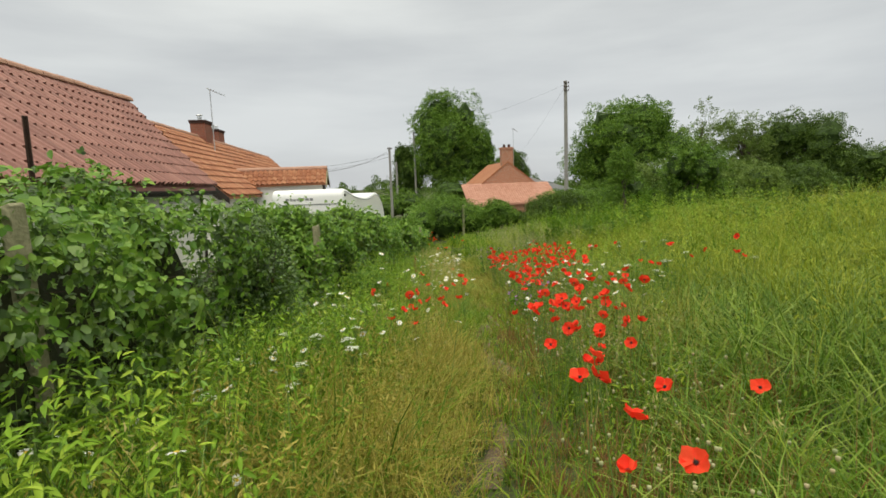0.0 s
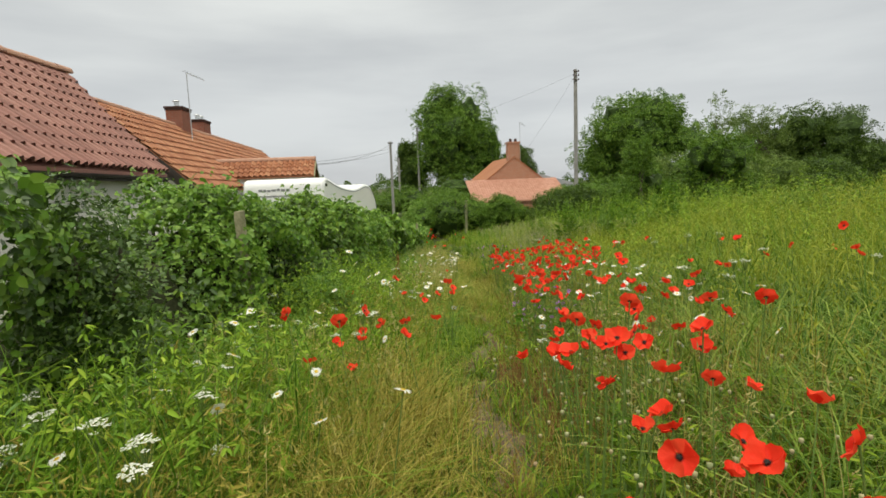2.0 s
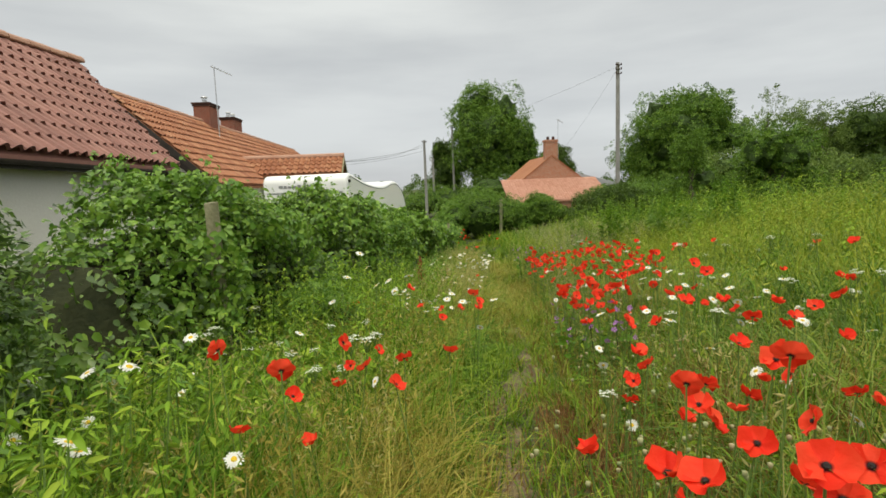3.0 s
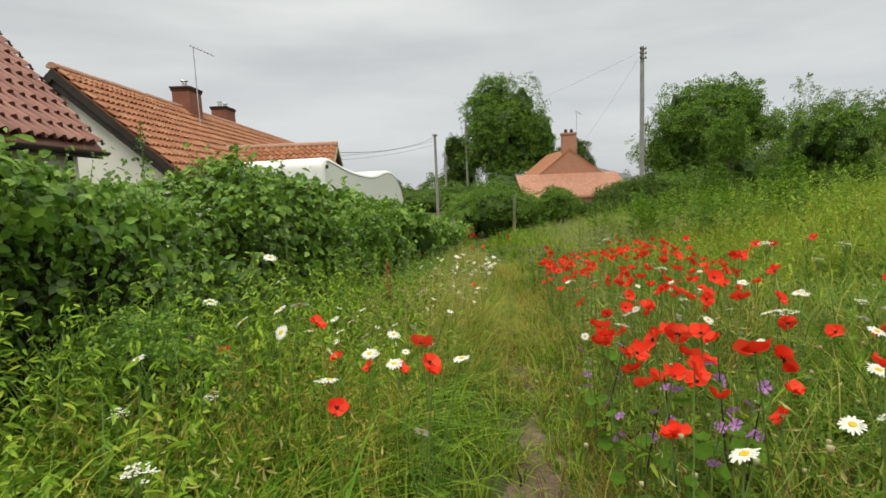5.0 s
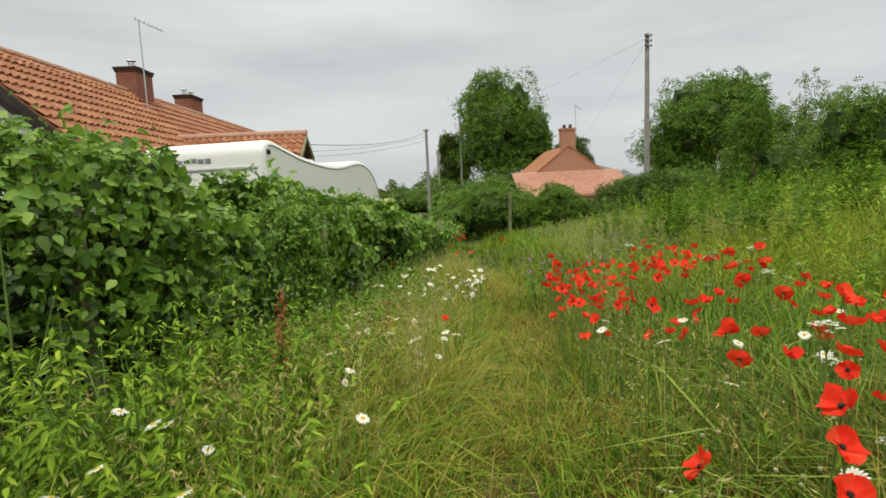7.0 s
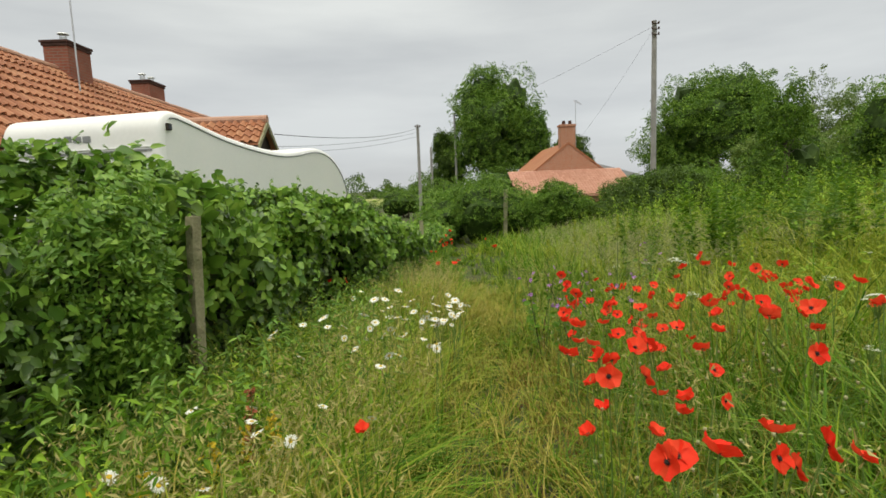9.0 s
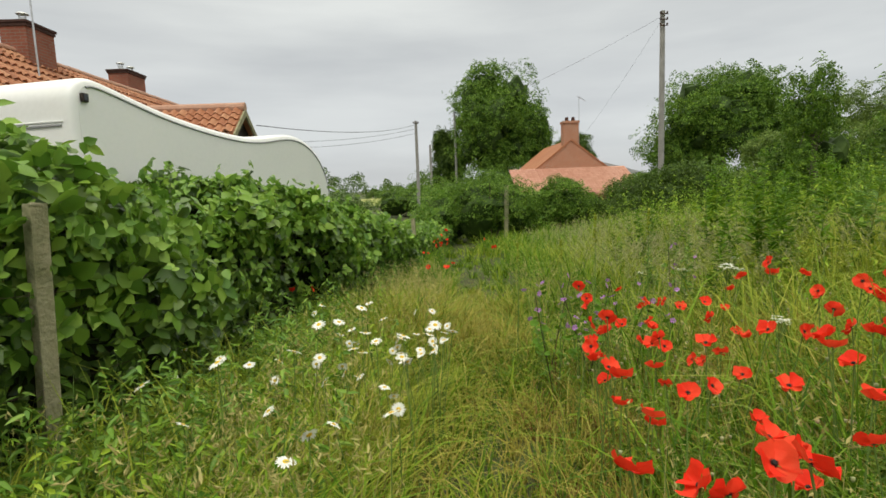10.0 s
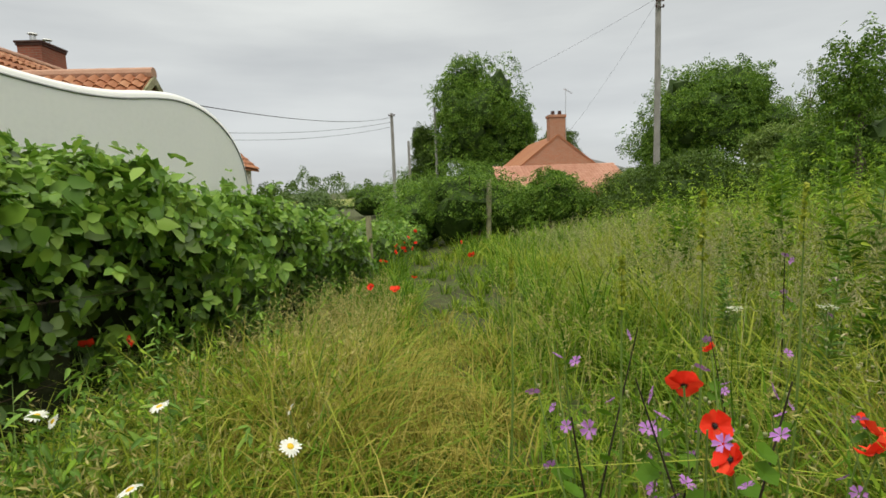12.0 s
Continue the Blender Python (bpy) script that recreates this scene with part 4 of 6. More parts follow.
tree(10.3, 70, 13.7, 5.4, 7.0, None, 11000, 0.36, M_TREE, "large round green tree standing alone behind the hedges", 0.5, 0.20, 3, 0.4, 0.1, 24)
tree(4.6, 74, 7.4, 2.2, 4.4, None, 4500, 0.30, M_TREE_D, "narrow dark tree beside the large round tree", 0.25, 0.16, 4, 0.4, 0.1)
tree(15.9, 74, 8.9, 1.2, 4.6, None, 3600, 0.28, M_TREE_D, "slim dark upright tree beside the large round tree", 0.2, 0.12, 5)
tree(17.5, 66, 5.6, 2.4, 2.4, None, 3600, 0.28, M_TREE_D, "dark tree behind the farmhouse chimney", 0.25, 0.2, 6)
tree(33.2, 66.5, 11.4, 7.4, 6.0, None, 11000, 0.40, M_TREE, "broad domed green tree", 0.5, 0.20, 7, 0.4, 0.2, 24)
tree(43.5, 66, 10.9, 3.2, 6.8, None, 5000, 0.34, M_WILLOW, "airy grey-green willow with drooping sprays", 0.3, 0.45, 8, 1.2, 0.2, 20)
tree(50.0, 66, 10.6, 3.6, 6.6, None, 5000, 0.34, M_WILLOW, "airy grey-green willow with drooping sprays", 0.3, 0.45, 9, 1.2, 0.2, 20)
tree(58.0, 66, 9.8, 6.0, 6.0, None, 7000, 0.42, M_TREE_D, "dense dark green round tree", 0.45, 0.12, 10, 0.4, 0.1, 20)
tree(68.0, 66, 6.2, 6.0, 4.4, None, 3500, 0.45, M_TREE_D, "low spreading dark tree on the skyline", 0.4, 0.14, 11)
tree(78.0, 64, 5.4, 6.5, 4.2, None, 3200, 0.45, M_TREE_D, "low spreading dark tree on the skyline", 0.4, 0.16, 12)
tree(12.0, 24.3, 3.5, 0.75, 2.4, None, 2400, 0.11, M_TREE, "slender young tree standing above the bank", 0.06, 0.36, 13, 0.5, 0.05, 14)
tree(13.2, 25.5, 2.0, 1.5, 1.9, None, 5000, 0.13, M_TREE, "bushy young hawthorn at the edge of the meadow", 0.10, 0.2, 20, 0.5, 0.05, 14)
tree(11.0, 28.0, 1.0, 1.6, 1.4, None, 5000, 0.13, M_TREE_D, "low dark hawthorn at the edge of the meadow", 0.10, 0.14, 14, 0.5, 0.05, 14)
tree(15.8, 24.5, 3.0, 1.9, 2.3, None, 5500, 0.14, M_TREE, "bushy young green tree at the edge of the meadow", 0.12, 0.24, 15, 0.5, 0.05, 14)
tree(20.0, 30.0, 2.6, 2.4, 2.2, None, 5000, 0.17, M_WILLOW, "pale green young tree behind the field", 0.12, 0.2, 21, 0.8, 0.05, 14)
tree(21.5, 38.0, 2.8, 3.4, 2.6, None, 5000, 0.24, M_WILLOW, "spreading green tree in the hedgerow", 0.2, 0.15, 16, 0.5, 0.05, 14)
tree(28.0, 44.0, 2.7, 3.8, 2.5, None, 5000, 0.26, M_TREE, "spreading green tree in the hedgerow", 0.2, 0.15, 17, 0.6, 0.05, 14)
tree(35.0, 46.0, 2.7, 3.4, 2.5, None, 7000, 0.25, M_WILLOW, "drooping pale willow in the hedgerow", 0.2, 0.15, 18, 1.0, 0.05, 14)
tree(43.0, 50.0, 3.0, 4.2, 2.7, None, 7000, 0.28, M_TREE_D, "spreading dark tree in the hedgerow", 0.2, 0.15, 19, 0.5, 0.05, 14)
BUSHES = [(3.0, 30.5, 0.35, 1.7, M_HEDGE2), (4.4, 29.6, 0.95, 1.9, M_TREE), (5.9, 29.8, 0.1, 1.5, M_HEDGE2), (6.9, 29.4, 0.60, 1.15, M_TREE), (8.2, 30.4, -0.2, 1.5, M_TREE_D), (9.5, 29.6, -0.2, 1.5, M_TREE_D), (11.2, 32.0, 0.6, 1.9, M_TREE_D), (13.2, 33.0, 1.0, 2.0, M_TREE), (0.3, 52.0, 0.9, 2.6, M_TREE), (3.0, 54.0, 1.6, 2.9, M_TREE), (5.6, 43.0, 0.9, 2.2, M_TREE), (8.2, 40.0, -0.3, 1.8, M_HEDGE), (15.2, 42.0, 1.0, 2.4, M_TREE), (18.0, 40.0, 1.4, 2.6, M_TREE), (4.4, 37.0, 0.7, 2.2, M_TREE), (10.5, 64.0, 3.0, 4.0, M_TREE), (14.5, 26.5, 0.9, 2.0, M_TREE), (17.5, 28.0, 1.2, 2.2, M_TREE_D), (-3.5, 46.0, 0.3, 2.2, M_HEDGE)]
for i, (bx, by, bt, br, bmtl) in enumerate(BUSHES):
    bush(bx, by, bt, br, 2000 if by < 36 else 1100, 0.12 if by < 36 else 0.17, bmtl, "leafy dark green hedgerow bush" if bmtl in (M_TREE_D, M_TREE, M_HEDGE) else "leafy bright green hedgerow bush", 40 + i)


def far_woods():
    g = np.random.default_rng(91)
    n = 5000
    a = g.uniform(-60, 75, n)
    r = 170 + g.uniform(-8, 8, n)
    x, y = r * np.sin(np.radians(a)), r * np.cos(np.radians(a))
    hh = 5.0 + 2.2 * np.sin(a * 0.55) + 1.6 * np.sin(a * 1.9 + 1) + 1.0 * np.sin(a * 5.1)
    z = -2 + g.uniform(0, 1, n) ** 0.6 * np.maximum(hh, 1.5)
    p = np.stack([x, y, z], 1)
    me = tri_mesh("far_woods", leaves(p, np.tile([0, -1.0, 0.4], (n, 1)), g.uniform(1.2, 2.4, n), SPRAY, 0.2, 0.5), SPRAY_F, M_TREE_D, smooth=False)
    stuff("far_woods", me, "distant line of dark trees on the horizon", "woods")


far_woods()


# ---- hedge along the left of the path ----
def hedge_top(y):
    """Height of the hedge above the ground under the path."""
    y = np.asarray(y, float)
    return 0.04 * np.sin(2.3 * y + 0.5) + 0.035 * np.sin(5.1 * y) + np.interp(y, [-6, 0.5, 2.5, 4.0, 5.2, 5.6, 5.8, 6.15, 6.4, 7.1, 7.6, 8.3, 9.0, 10, 12.0, 13.2, 15.5, 17, 19, 21, 24, 30, 38], [1.4, 1.42, 1.58, 1.80, 1.87, 1.5, 0.75, 0.7, 1.15, 1.52, 1.76, 1.80, 1.74, 1.76, 1.82, 1.82, 1.82, 1.74, 1.62, 1.3, 0.80, 0.62, 0.55])


def hedge_x(y):
    """The hedge's front: behind the posts, but grown over them in the middle stretch."""
    y = np.asarray(y, float)
    return fence_x(y) + np.interp(y, [0, 1.7, 2.3, 3.0, 3.6, 4.4, 6.6, 8.2, 12.0, 13.2, 20], [-0.50, -0.42, 0.0, 0.0, -0.35, -0.15, -0.22, -0.05, -0.05, -0.25, -0.12])


def build_hedge(name, y0, y1, n, size, label, share_young, trio=False):
    g = np.random.default_rng(int(y0 * 10) + 200)
    depth = 1.3
    h = thing(name, pose(0, 0, 0), label, "hedge")
    # closed core, its dark colour standing for inner twigs and shade alike
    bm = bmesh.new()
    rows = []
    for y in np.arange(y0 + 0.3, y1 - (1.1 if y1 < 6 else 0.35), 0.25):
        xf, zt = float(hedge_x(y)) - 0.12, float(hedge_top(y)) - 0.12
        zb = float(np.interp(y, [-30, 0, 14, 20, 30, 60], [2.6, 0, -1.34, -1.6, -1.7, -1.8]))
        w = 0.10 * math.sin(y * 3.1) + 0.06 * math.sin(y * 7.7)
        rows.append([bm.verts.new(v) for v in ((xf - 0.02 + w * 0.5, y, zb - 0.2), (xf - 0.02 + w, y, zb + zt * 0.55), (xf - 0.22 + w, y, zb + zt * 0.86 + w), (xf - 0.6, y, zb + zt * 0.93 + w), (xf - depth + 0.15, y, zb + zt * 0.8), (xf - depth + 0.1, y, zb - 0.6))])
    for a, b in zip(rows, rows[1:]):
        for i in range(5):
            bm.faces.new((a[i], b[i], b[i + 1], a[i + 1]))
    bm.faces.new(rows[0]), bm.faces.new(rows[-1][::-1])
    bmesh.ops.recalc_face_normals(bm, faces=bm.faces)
    part("twig_shade_core", bm, M_TWIG_SHADE, h, "dark core painted for the hedge's inner twigs and shade")
    for leafname, mat, cnt, grow, k in (("old_leaves", M_HEDGE, int(n * (1 - share_young)), 0.0, 0), ("young_leaves", M_HEDGE2, int(n * share_young), 0.06, 1)):
        y = g.uniform(y0, y1, cnt)
        if k:
            sel = lump(np.stack([y, y * 0 + 3, y], 1), 1.4, y0) > g.uniform(-0.9, 0.5, cnt)
            y = np.where(sel, y, g.uniform(y0, y1, cnt))
        zb = np.interp(y, [-30, 0, 14, 20, 30, 60], [2.6, 0, -1.34, -1.6, -1.7, -1.8])
        zt = hedge_top(y)
        s = g.uniform(0, 1, cnt)
        if k:
            s = g.beta(4.2, 2.0, cnt)
        front = s < 0.66
        f = np.where(front, s / 0.66, (s - 0.66) / 0.34)
        arc = np.where(front, np.clip((f - 0.75) / 0.25, 0, 1), 1.0)
        hx = np.where(front, 0.10 - 0.22 * arc ** 2, -0.12 - f * (depth - 0.15))
        hz = np.where(front, f * zt * (1 - 0.06 * arc), zt * (0.94 + 0.10 * np.sin(np.pi * f) - 0.1 * f))
        p = np.stack([hx, y, hz], 1)
        hollow = 0.36 * lump(p, 1.9, 3.0) + 0.18 * lump(p, 5.5, 9.0)
        bulge = hollow + grow + g.uniform(-0.16, 0.09, cnt)
        stray = g.random(cnt) < 0.05
        bulge = np.where(stray, bulge + g.uniform(0.05, 0.2, cnt), bulge)
        nx = np.where(front, 1 - 0.6 * arc, 0.15)
        nz = np.where(front, 0.25 + 0.7 * arc, 1.0)
        ends = np.minimum(y - y0, y1 - y)
        hz = hz * np.clip(0.55 + ends * 0.9, 0, 1)
        P = np.stack([hedge_x(y) + hx + bulge * nx, y + g.normal(0, 0.05, cnt), zb + hz + bulge * nz], 1)
        N = np.stack([nx, -0.35 + 0 * nx, nz], 1)
        sz = size * g.choice([0.55, 0.75, 0.95, 1.2, 1.6], cnt, p=[0.2, 0.25, 0.25, 0.2, 0.1]) * g.uniform(0.85, 1.15, cnt) * np.interp(y, [8, 12.5, 16, 24], [1.0, 1.25, 1.2, 1.0])
        keep = (hollow > g.uniform(-0.42, -0.02, cnt)) | (ends < 0.4)
        if k:
            keep &= lump(P, 1.5, 5.0 + y0) > g.uniform(-0.9, 0.1, cnt)
        P, N, sz, cnt = P[keep], N[keep], sz[keep], int(keep.sum())
        if trio:
            three = g.random(cnt) < 0.6
            me = tri_mesh(leafname, leaves(P[three], N[three], sz[three] * 0.95, TRIO, 0.55, 0.7, g.uniform(0.7, 1.1, (int(three.sum()), 1))), TRIO_F, mat)
            ob = new(leafname, me)
            ob.parent = h
            P, N, sz, cnt = P[~three], N[~three], sz[~three], int((~three).sum())
        me = tri_mesh(leafname, leaves(P, N, sz, SMALL_LEAF, 0.55, 0.75, g.uniform(0.6, 1.15, (cnt, 1))), SMALL_LEAF_F, mat)
        ob = new(leafname, me)
        ob.parent = h
    # shoots that stand out of the top
    y = g.uniform(y0 + 0.2, y1 - 0.2, int((y1 - y0) * 9))
    zb = np.interp(y, [-30, 0, 14, 20, 30, 60], [2.6, 0, -1.34, -1.6, -1.7, -1.8])
    x = hedge_x(y) - g.uniform(0.05, 0.9, len(y))
    z = zb + hedge_top(y) * 0.9
    hh = g.uniform(0.15, 0.42, len(y))
    v = blades(x, y, hh, np.full(len(y), 0.010), g.uniform(0, 0.3, len(y)), 3, 0.2, z)
    me = tri_mesh("shoot", v, blade_faces(3), M_STEM)
    ob = new("shoots", me)
    ob.parent = h
    tagged(ob, kind="stuff")
    line = np.stack([(v[:, 0] + v[:, 1]) / 2, (v[:, 2] + v[:, 3]) / 2, (v[:, 4] + v[:, 5]) / 2, v[:, 6]], 1)
    P = np.concatenate([line[:, q] * (1 - f) + line[:, q + 1] * f for q in range(3) for f in (0.15, 0.5, 0.85)] + [line[:, 3]])
    P = P + g.normal(0, 0.008, P.shape)
    me = tri_mesh("shoot_leaves", leaves(P, np.tile([0.5, -0.4, 0.6], (len(P), 1)), size * g.uniform(0.45, 1.0, len(P)), LEAF, 0.4, 0.7, 1.0, None, 0.0), LEAF_F, M_HEDGE2)
    ob = new("shoot_leaves", me)
    ob.parent = h


build_hedge("hedge", -4.0, 5.8, 27000, 0.056, "thick bramble and ivy hedge with dark glossy leaves", 0.5, True)
build_hedge("hedge", 5.6, 7.0, 3500, 0.05, "low thin stretch of hedge with straggling leaves", 0.5)
build_hedge("hedge", 6.6, 13.0, 33000, 0.052, "dense green hedge of small leaves", 0.58, True)
build_hedge("hedge", 13.0, 21.5, 22000, 0.084, "bushy bindweed-covered hedge with broad leaves", 0.6, True)
build_hedge("hedge", 21.3, 38.0, 12000, 0.10, "distant stretch of green hedge beside the path", 0.5)
bush(0.20, 12.75, 0.62, 0.40, 2600, 0.075, M_HEDGE2, "tall climbing plant with broad green leaves", 77, "climber")
bush(-1.22, 5.2, 1.15, 0.42, 1800, 0.06, M_HEDGE, "leafy bramble bush at the end of a hedge", 78, "bramble")


bush(-0.2, 7.85, 0.25, 0.42, 2600, 0.035, M_HEDGE2, "feathery bright green plant before the hedge", 79, "fennel")


# ---- meadow ----
def scatter(n, y0, y1, u0, u1, power=1.0):
    y = y0 + (y1 - y0) * rng.random(n) ** power
    u = rng.uniform(u0, u1, n) + rng.normal(0, 0.16, n)
    y = y + rng.normal(0, 0.12, n)
    return path_x(y) + u, y, u


def clumped(x, y, f, cut, seed):
    p = np.stack([x, y, x * 0 + seed], 1)
    return lump(p, f, seed) + rng.normal(0, 0.25, len(x)) > cut


def tufted(n, y0, y1, u0, u1, power=1.0, per=15):
    """Blades in tufts: places, and for each blade its tuft's vigour and the way it leans out."""
    k = max(1, n // per)
    cx, cy, cu = scatter(k, y0, y1, u0, u1, power)
    which = rng.integers(0, k, n)
    spread = rng.uniform(0.02, 0.09, k)[which]
    a = rng.uniform(0, 2 * np.pi, n)
    r = spread * np.sqrt(rng.random(n)) * np.where(rng.random(n) < 0.25, 3.0, 1.0)
    vigour = np.clip(rng.normal(1.0, 0.24, k), 0.45, 1.5)[which]
    x, y = cx[which] + r * np.cos(a), cy[which] + r * np.sin(a)
    return x, y, x - path_x(y), a, vigour


def sward(name, mat, n, y0, y1, u0, u1, h, w, bend, seg, label, power=1.0, clump=None, thin_path=True, lean=0.14):
    x, y, u, out, vigour = tufted(n, y0, y1, u0, u1, power)
    keep = np.ones(n, bool)
    if thin_path:
        mid = 0.16 + 0.10 * np.sin(y * 1.7) + 0.05 * np.sin(y * 4.3)
        worn = np.exp(-((u - mid) / 0.16) ** 2) * np.interp(y, [0, 1, 8, 11, 14], [0.5, 0.85, 0.85, 0.2, 0.0]) * np.clip(0.55 + 0.6 * np.sin(y * 2.6 + 1.0), 0.1, 1)
        keep &= rng.random(n) > worn
    if clump:
        keep &= clumped(x, y, *clump)
    keep &= (x > fence_x(y) + 0.05) | (u > 0)
    x, y, u, out, vigour = x[keep], y[keep], u[keep], out[keep], vigour[keep]
    hh = rng.uniform(*h, len(x)) * vigour * (1 + 0.25 * lump(np.stack([x, y, x], 1), 1.1, 2.0))
    hh *= 1 - (0.5 * np.exp(-((x - camera_way_x(y)) / 0.42) ** 2) + 0.30 * np.exp(-((u - 0.85) / 0.40) ** 2)) * (1 if thin_path else 0)
    # grass right under the camera's way is cut short to clear it
    hh = np.where((np.abs(x - camera_way_x(y)) < 0.40) & (y < 15), np.minimum(hh, 0.38), hh)
    ww = w * rng.uniform(0.6, 1.4, len(x)) * np.interp(y, [4, 30], [1.0, 1.7])
    v = blades(x, y, hh, ww, rng.uniform(*bend, len(x)), seg, lean, None, out)
    stuff(name, tri_mesh(name, v, blade_faces(seg), mat), label, "grass")


def seed_stalks(name, mat, n, y0, y1, u0, u1, h, label, head=0.10, clump=None, feather=9):
    """Thin stalks with a loose seed head of small flakes."""
    x, y, u = scatter(n, y0, y1, u0, u1)
    keep = ((x > fence_x(y) + 0.05) | (u > 0)) & (np.abs(x - camera_way_x(y)) > 0.55)
    if clump:
        keep &= clumped(x, y, *clump)
    x, y = x[keep], y[keep]
    k = len(x)
    hh = rng.uniform(*h, k)
    v = blades(x, y, hh, np.full(k, 0.0045), rng.uniform(0.05, 0.35, k), 4, 0.12)
    stuff(name + "_stalks", tri_mesh(name + "_stalks", v, blade_faces(4), mat), label, "grass")
    tip, below = v[:, 8], (v[:, 6] + v[:, 7]) / 2
    f = rng.random((k, feather, 1))
    p = (tip[:, None] * (1.15 - f) + below[:, None] * (f - 0.15)).reshape(-1, 3)
    sp = np.repeat(hh * head, feather)[:, None]
    p = p + rng.normal(0, 0.16, p.shape) * sp
    nn = rng.normal(0, 1, p.shape)
    lv = leaves(p, nn, np.repeat(hh * head, feather) * rng.uniform(0.22, 0.5, len(p)), CLUMP, -0.6, 0.5, 0.22)
    stuff(name, tri_mesh(name, lv, CLUMP_F, mat, smooth=False), label, "grass")


def weeds(name, mat, n, y0, y1, u0, u1, h, size, label, per=16, clump=None):
    """Upright leafy weeds: a stem and leaves round it."""
    x, y, u = scatter(n, y0, y1, u0, u1)
    keep = ((x > fence_x(y) + 0.02) | (u > 0)) & (np.abs(x - camera_way_x(y)) > 0.40)
    if clump:
        keep &= clumped(x, y, *clump)
    x, y = x[keep], y[keep]
    k = len(x)
    hh = rng.uniform(*h, k)
    v = blades(x, y, hh, np.full(k, 0.010), rng.uniform(0, 0.25, k), 3, 0.1)
    stuff(name + "_stems", tri_mesh(name + "_stems", v, blade_faces(3), M_STEM), label, "weeds")
    f = rng.uniform(0.12, 1.0, (k, per, 1))
    b, t = (v[:, 0] + v[:, 1]) / 2, v[:, 6]
    p = (b[:, None] * (1 - f) + t[:, None] * f).reshape(-1, 3)
    a = rng.uniform(0, 2 * np.pi, len(p))
    nn = np.stack([np.cos(a) * 0.5, np.sin(a) * 0.5, np.ones_like(a)], 1)
    sz = size * rng.uniform(0.5, 1.3, len(p)) * (1.25 - 0.7 * f.reshape(-1))
    stuff(name, tri_mesh(name, leaves(p, nn, sz * 1.6, SMALL_LEAF, 0.0, 0.3, 0.42, np.stack([np.cos(a), np.sin(a), 0.55 - 0.5 * rng.random(len(a))], 1), 0.0), SMALL_LEAF_F, mat), label, "weeds")


sward("meadow_grass", M_GRASS, 52000, 0.15, 19, -2.6, 1.9, (0.25, 0.66), 0.0100, (0.3, 1.2), 3, "uneven green meadow grass along the path", lean=0.16)
sward("lush_verge_grass", M_LUSH, 34000, 0.15, 26, -2.7, -0.6, (0.40, 0.88), 0.012, (0.2, 1.0), 3, "lush green grass at the foot of the hedge", clump=(1.3, -0.3, 4.0), lean=0.14)
sward("dry_meadow_grass", M_DRY, 27000, 0.15, 17.5, -1.4, 0.25, (0.40, 0.80), 0.006, (0.2, 1.0), 3, "dry tan grass in drifts beside the path", clump=(1.0, 0.08, 1.0), lean=0.16)
sward("golden_grass", M_DRY, 10500, 0.4, 6.0, -1.2, 0.0, (0.40, 0.78), 0.006, (0.2, 1.0), 3, "golden dry grass in a thick tuft by the path", clump=(1.2, -0.35, 8.0), lean=0.16)
sward("tan_poppy_grass", M_DRY, 15000, 4.0, 16.0, 0.4, 2.4, (0.30, 0.68), 0.006, (0.2, 0.9), 3, "thin tan grass between the poppies", clump=(1.2, 0.0, 9.0))
sward("tan_end_grass", M_DRY, 11000, 9.0, 20.0, -1.3, 0.3, (0.40, 0.80), 0.007, (0.3, 1.1), 3, "long arching tan grass over the path", clump=(1.1, -0.1, 5.0))
sward("brown_stems", M_BROWN, 13000, 1.2, 15.5, 0.2, 1.9, (0.20, 0.55), 0.005, (0.05, 0.6), 3, "brown dead stems under the poppies", clump=(1.4, -0.1, 3.0), lean=0.2)
sward("far_path_grass", M_GRASS, 20000, 15, 42, -3.4, 5.5, (0.25, 0.7), 0.018, (0.3, 1.1), 2, "green grass further down the path", 1.5, lean=0.18)
sward("far_dry_grass", M_STRAW, 9000, 14, 34, -1.8, 2.2, (0.4, 0.75), 0.011, (0.3, 1.0), 2, "yellowing grass further down the path", 1.3, clump=(0.9, 0.15, 6.0), lean=0.18)
sward("field_crop", M_CROP, 72000, 0.1, 13, 1.1, 11.5, (0.36, 0.72), 0.0125, (0.35, 1.2), 3, "dense green grassy crop on the rising field", 1.0, thin_path=False, lean=0.13)
sward("field_crest_grass", M_STRAW, 40000, 2.5, 24, 3.2, 13, (0.55, 0.95), 0.010, (0.2, 0.9), 2, "yellow-green grass over the crest of the field", thin_path=False, lean=0.14)
sward("right_verge_grass", M_LUSH, 28000, 7.0, 27, 0.9, 7.0, (0.35, 0.85), 0.012, (0.2, 1.1), 3, "tangled green grass among the poppies", thin_path=False, clump=(0.9, -0.35, 2.0), lean=0.16)
seed_stalks("tan_seed_grass", M_SEED, 2600, 0.5, 20, -1.7, 1.2, (0.5, 0.88), "tan grass seed heads nodding over the path", 0.11, (1.0, -0.3, 1.0), 8)
seed_stalks("field_seed_grass", M_STRAW, 1800, 0.8, 16, 1.8, 9.5, (0.7, 1.0), "pale oat-like seed heads over the field", 0.14, None, 8)
seed_stalks("feathery_grass", M_FEATHER, 2300, 15.8, 24, 1.6, 5.2, (0.7, 1.0), "pale feathery grass in tall drifts", 0.10, (0.8, -0.1, 5.0), 12)
weeds("verge_weeds", M_WEED, 1900, 0.9, 17, -2.3, -0.9, (0.35, 0.85), 0.052, "leafy green weeds at the hedge foot", 20)
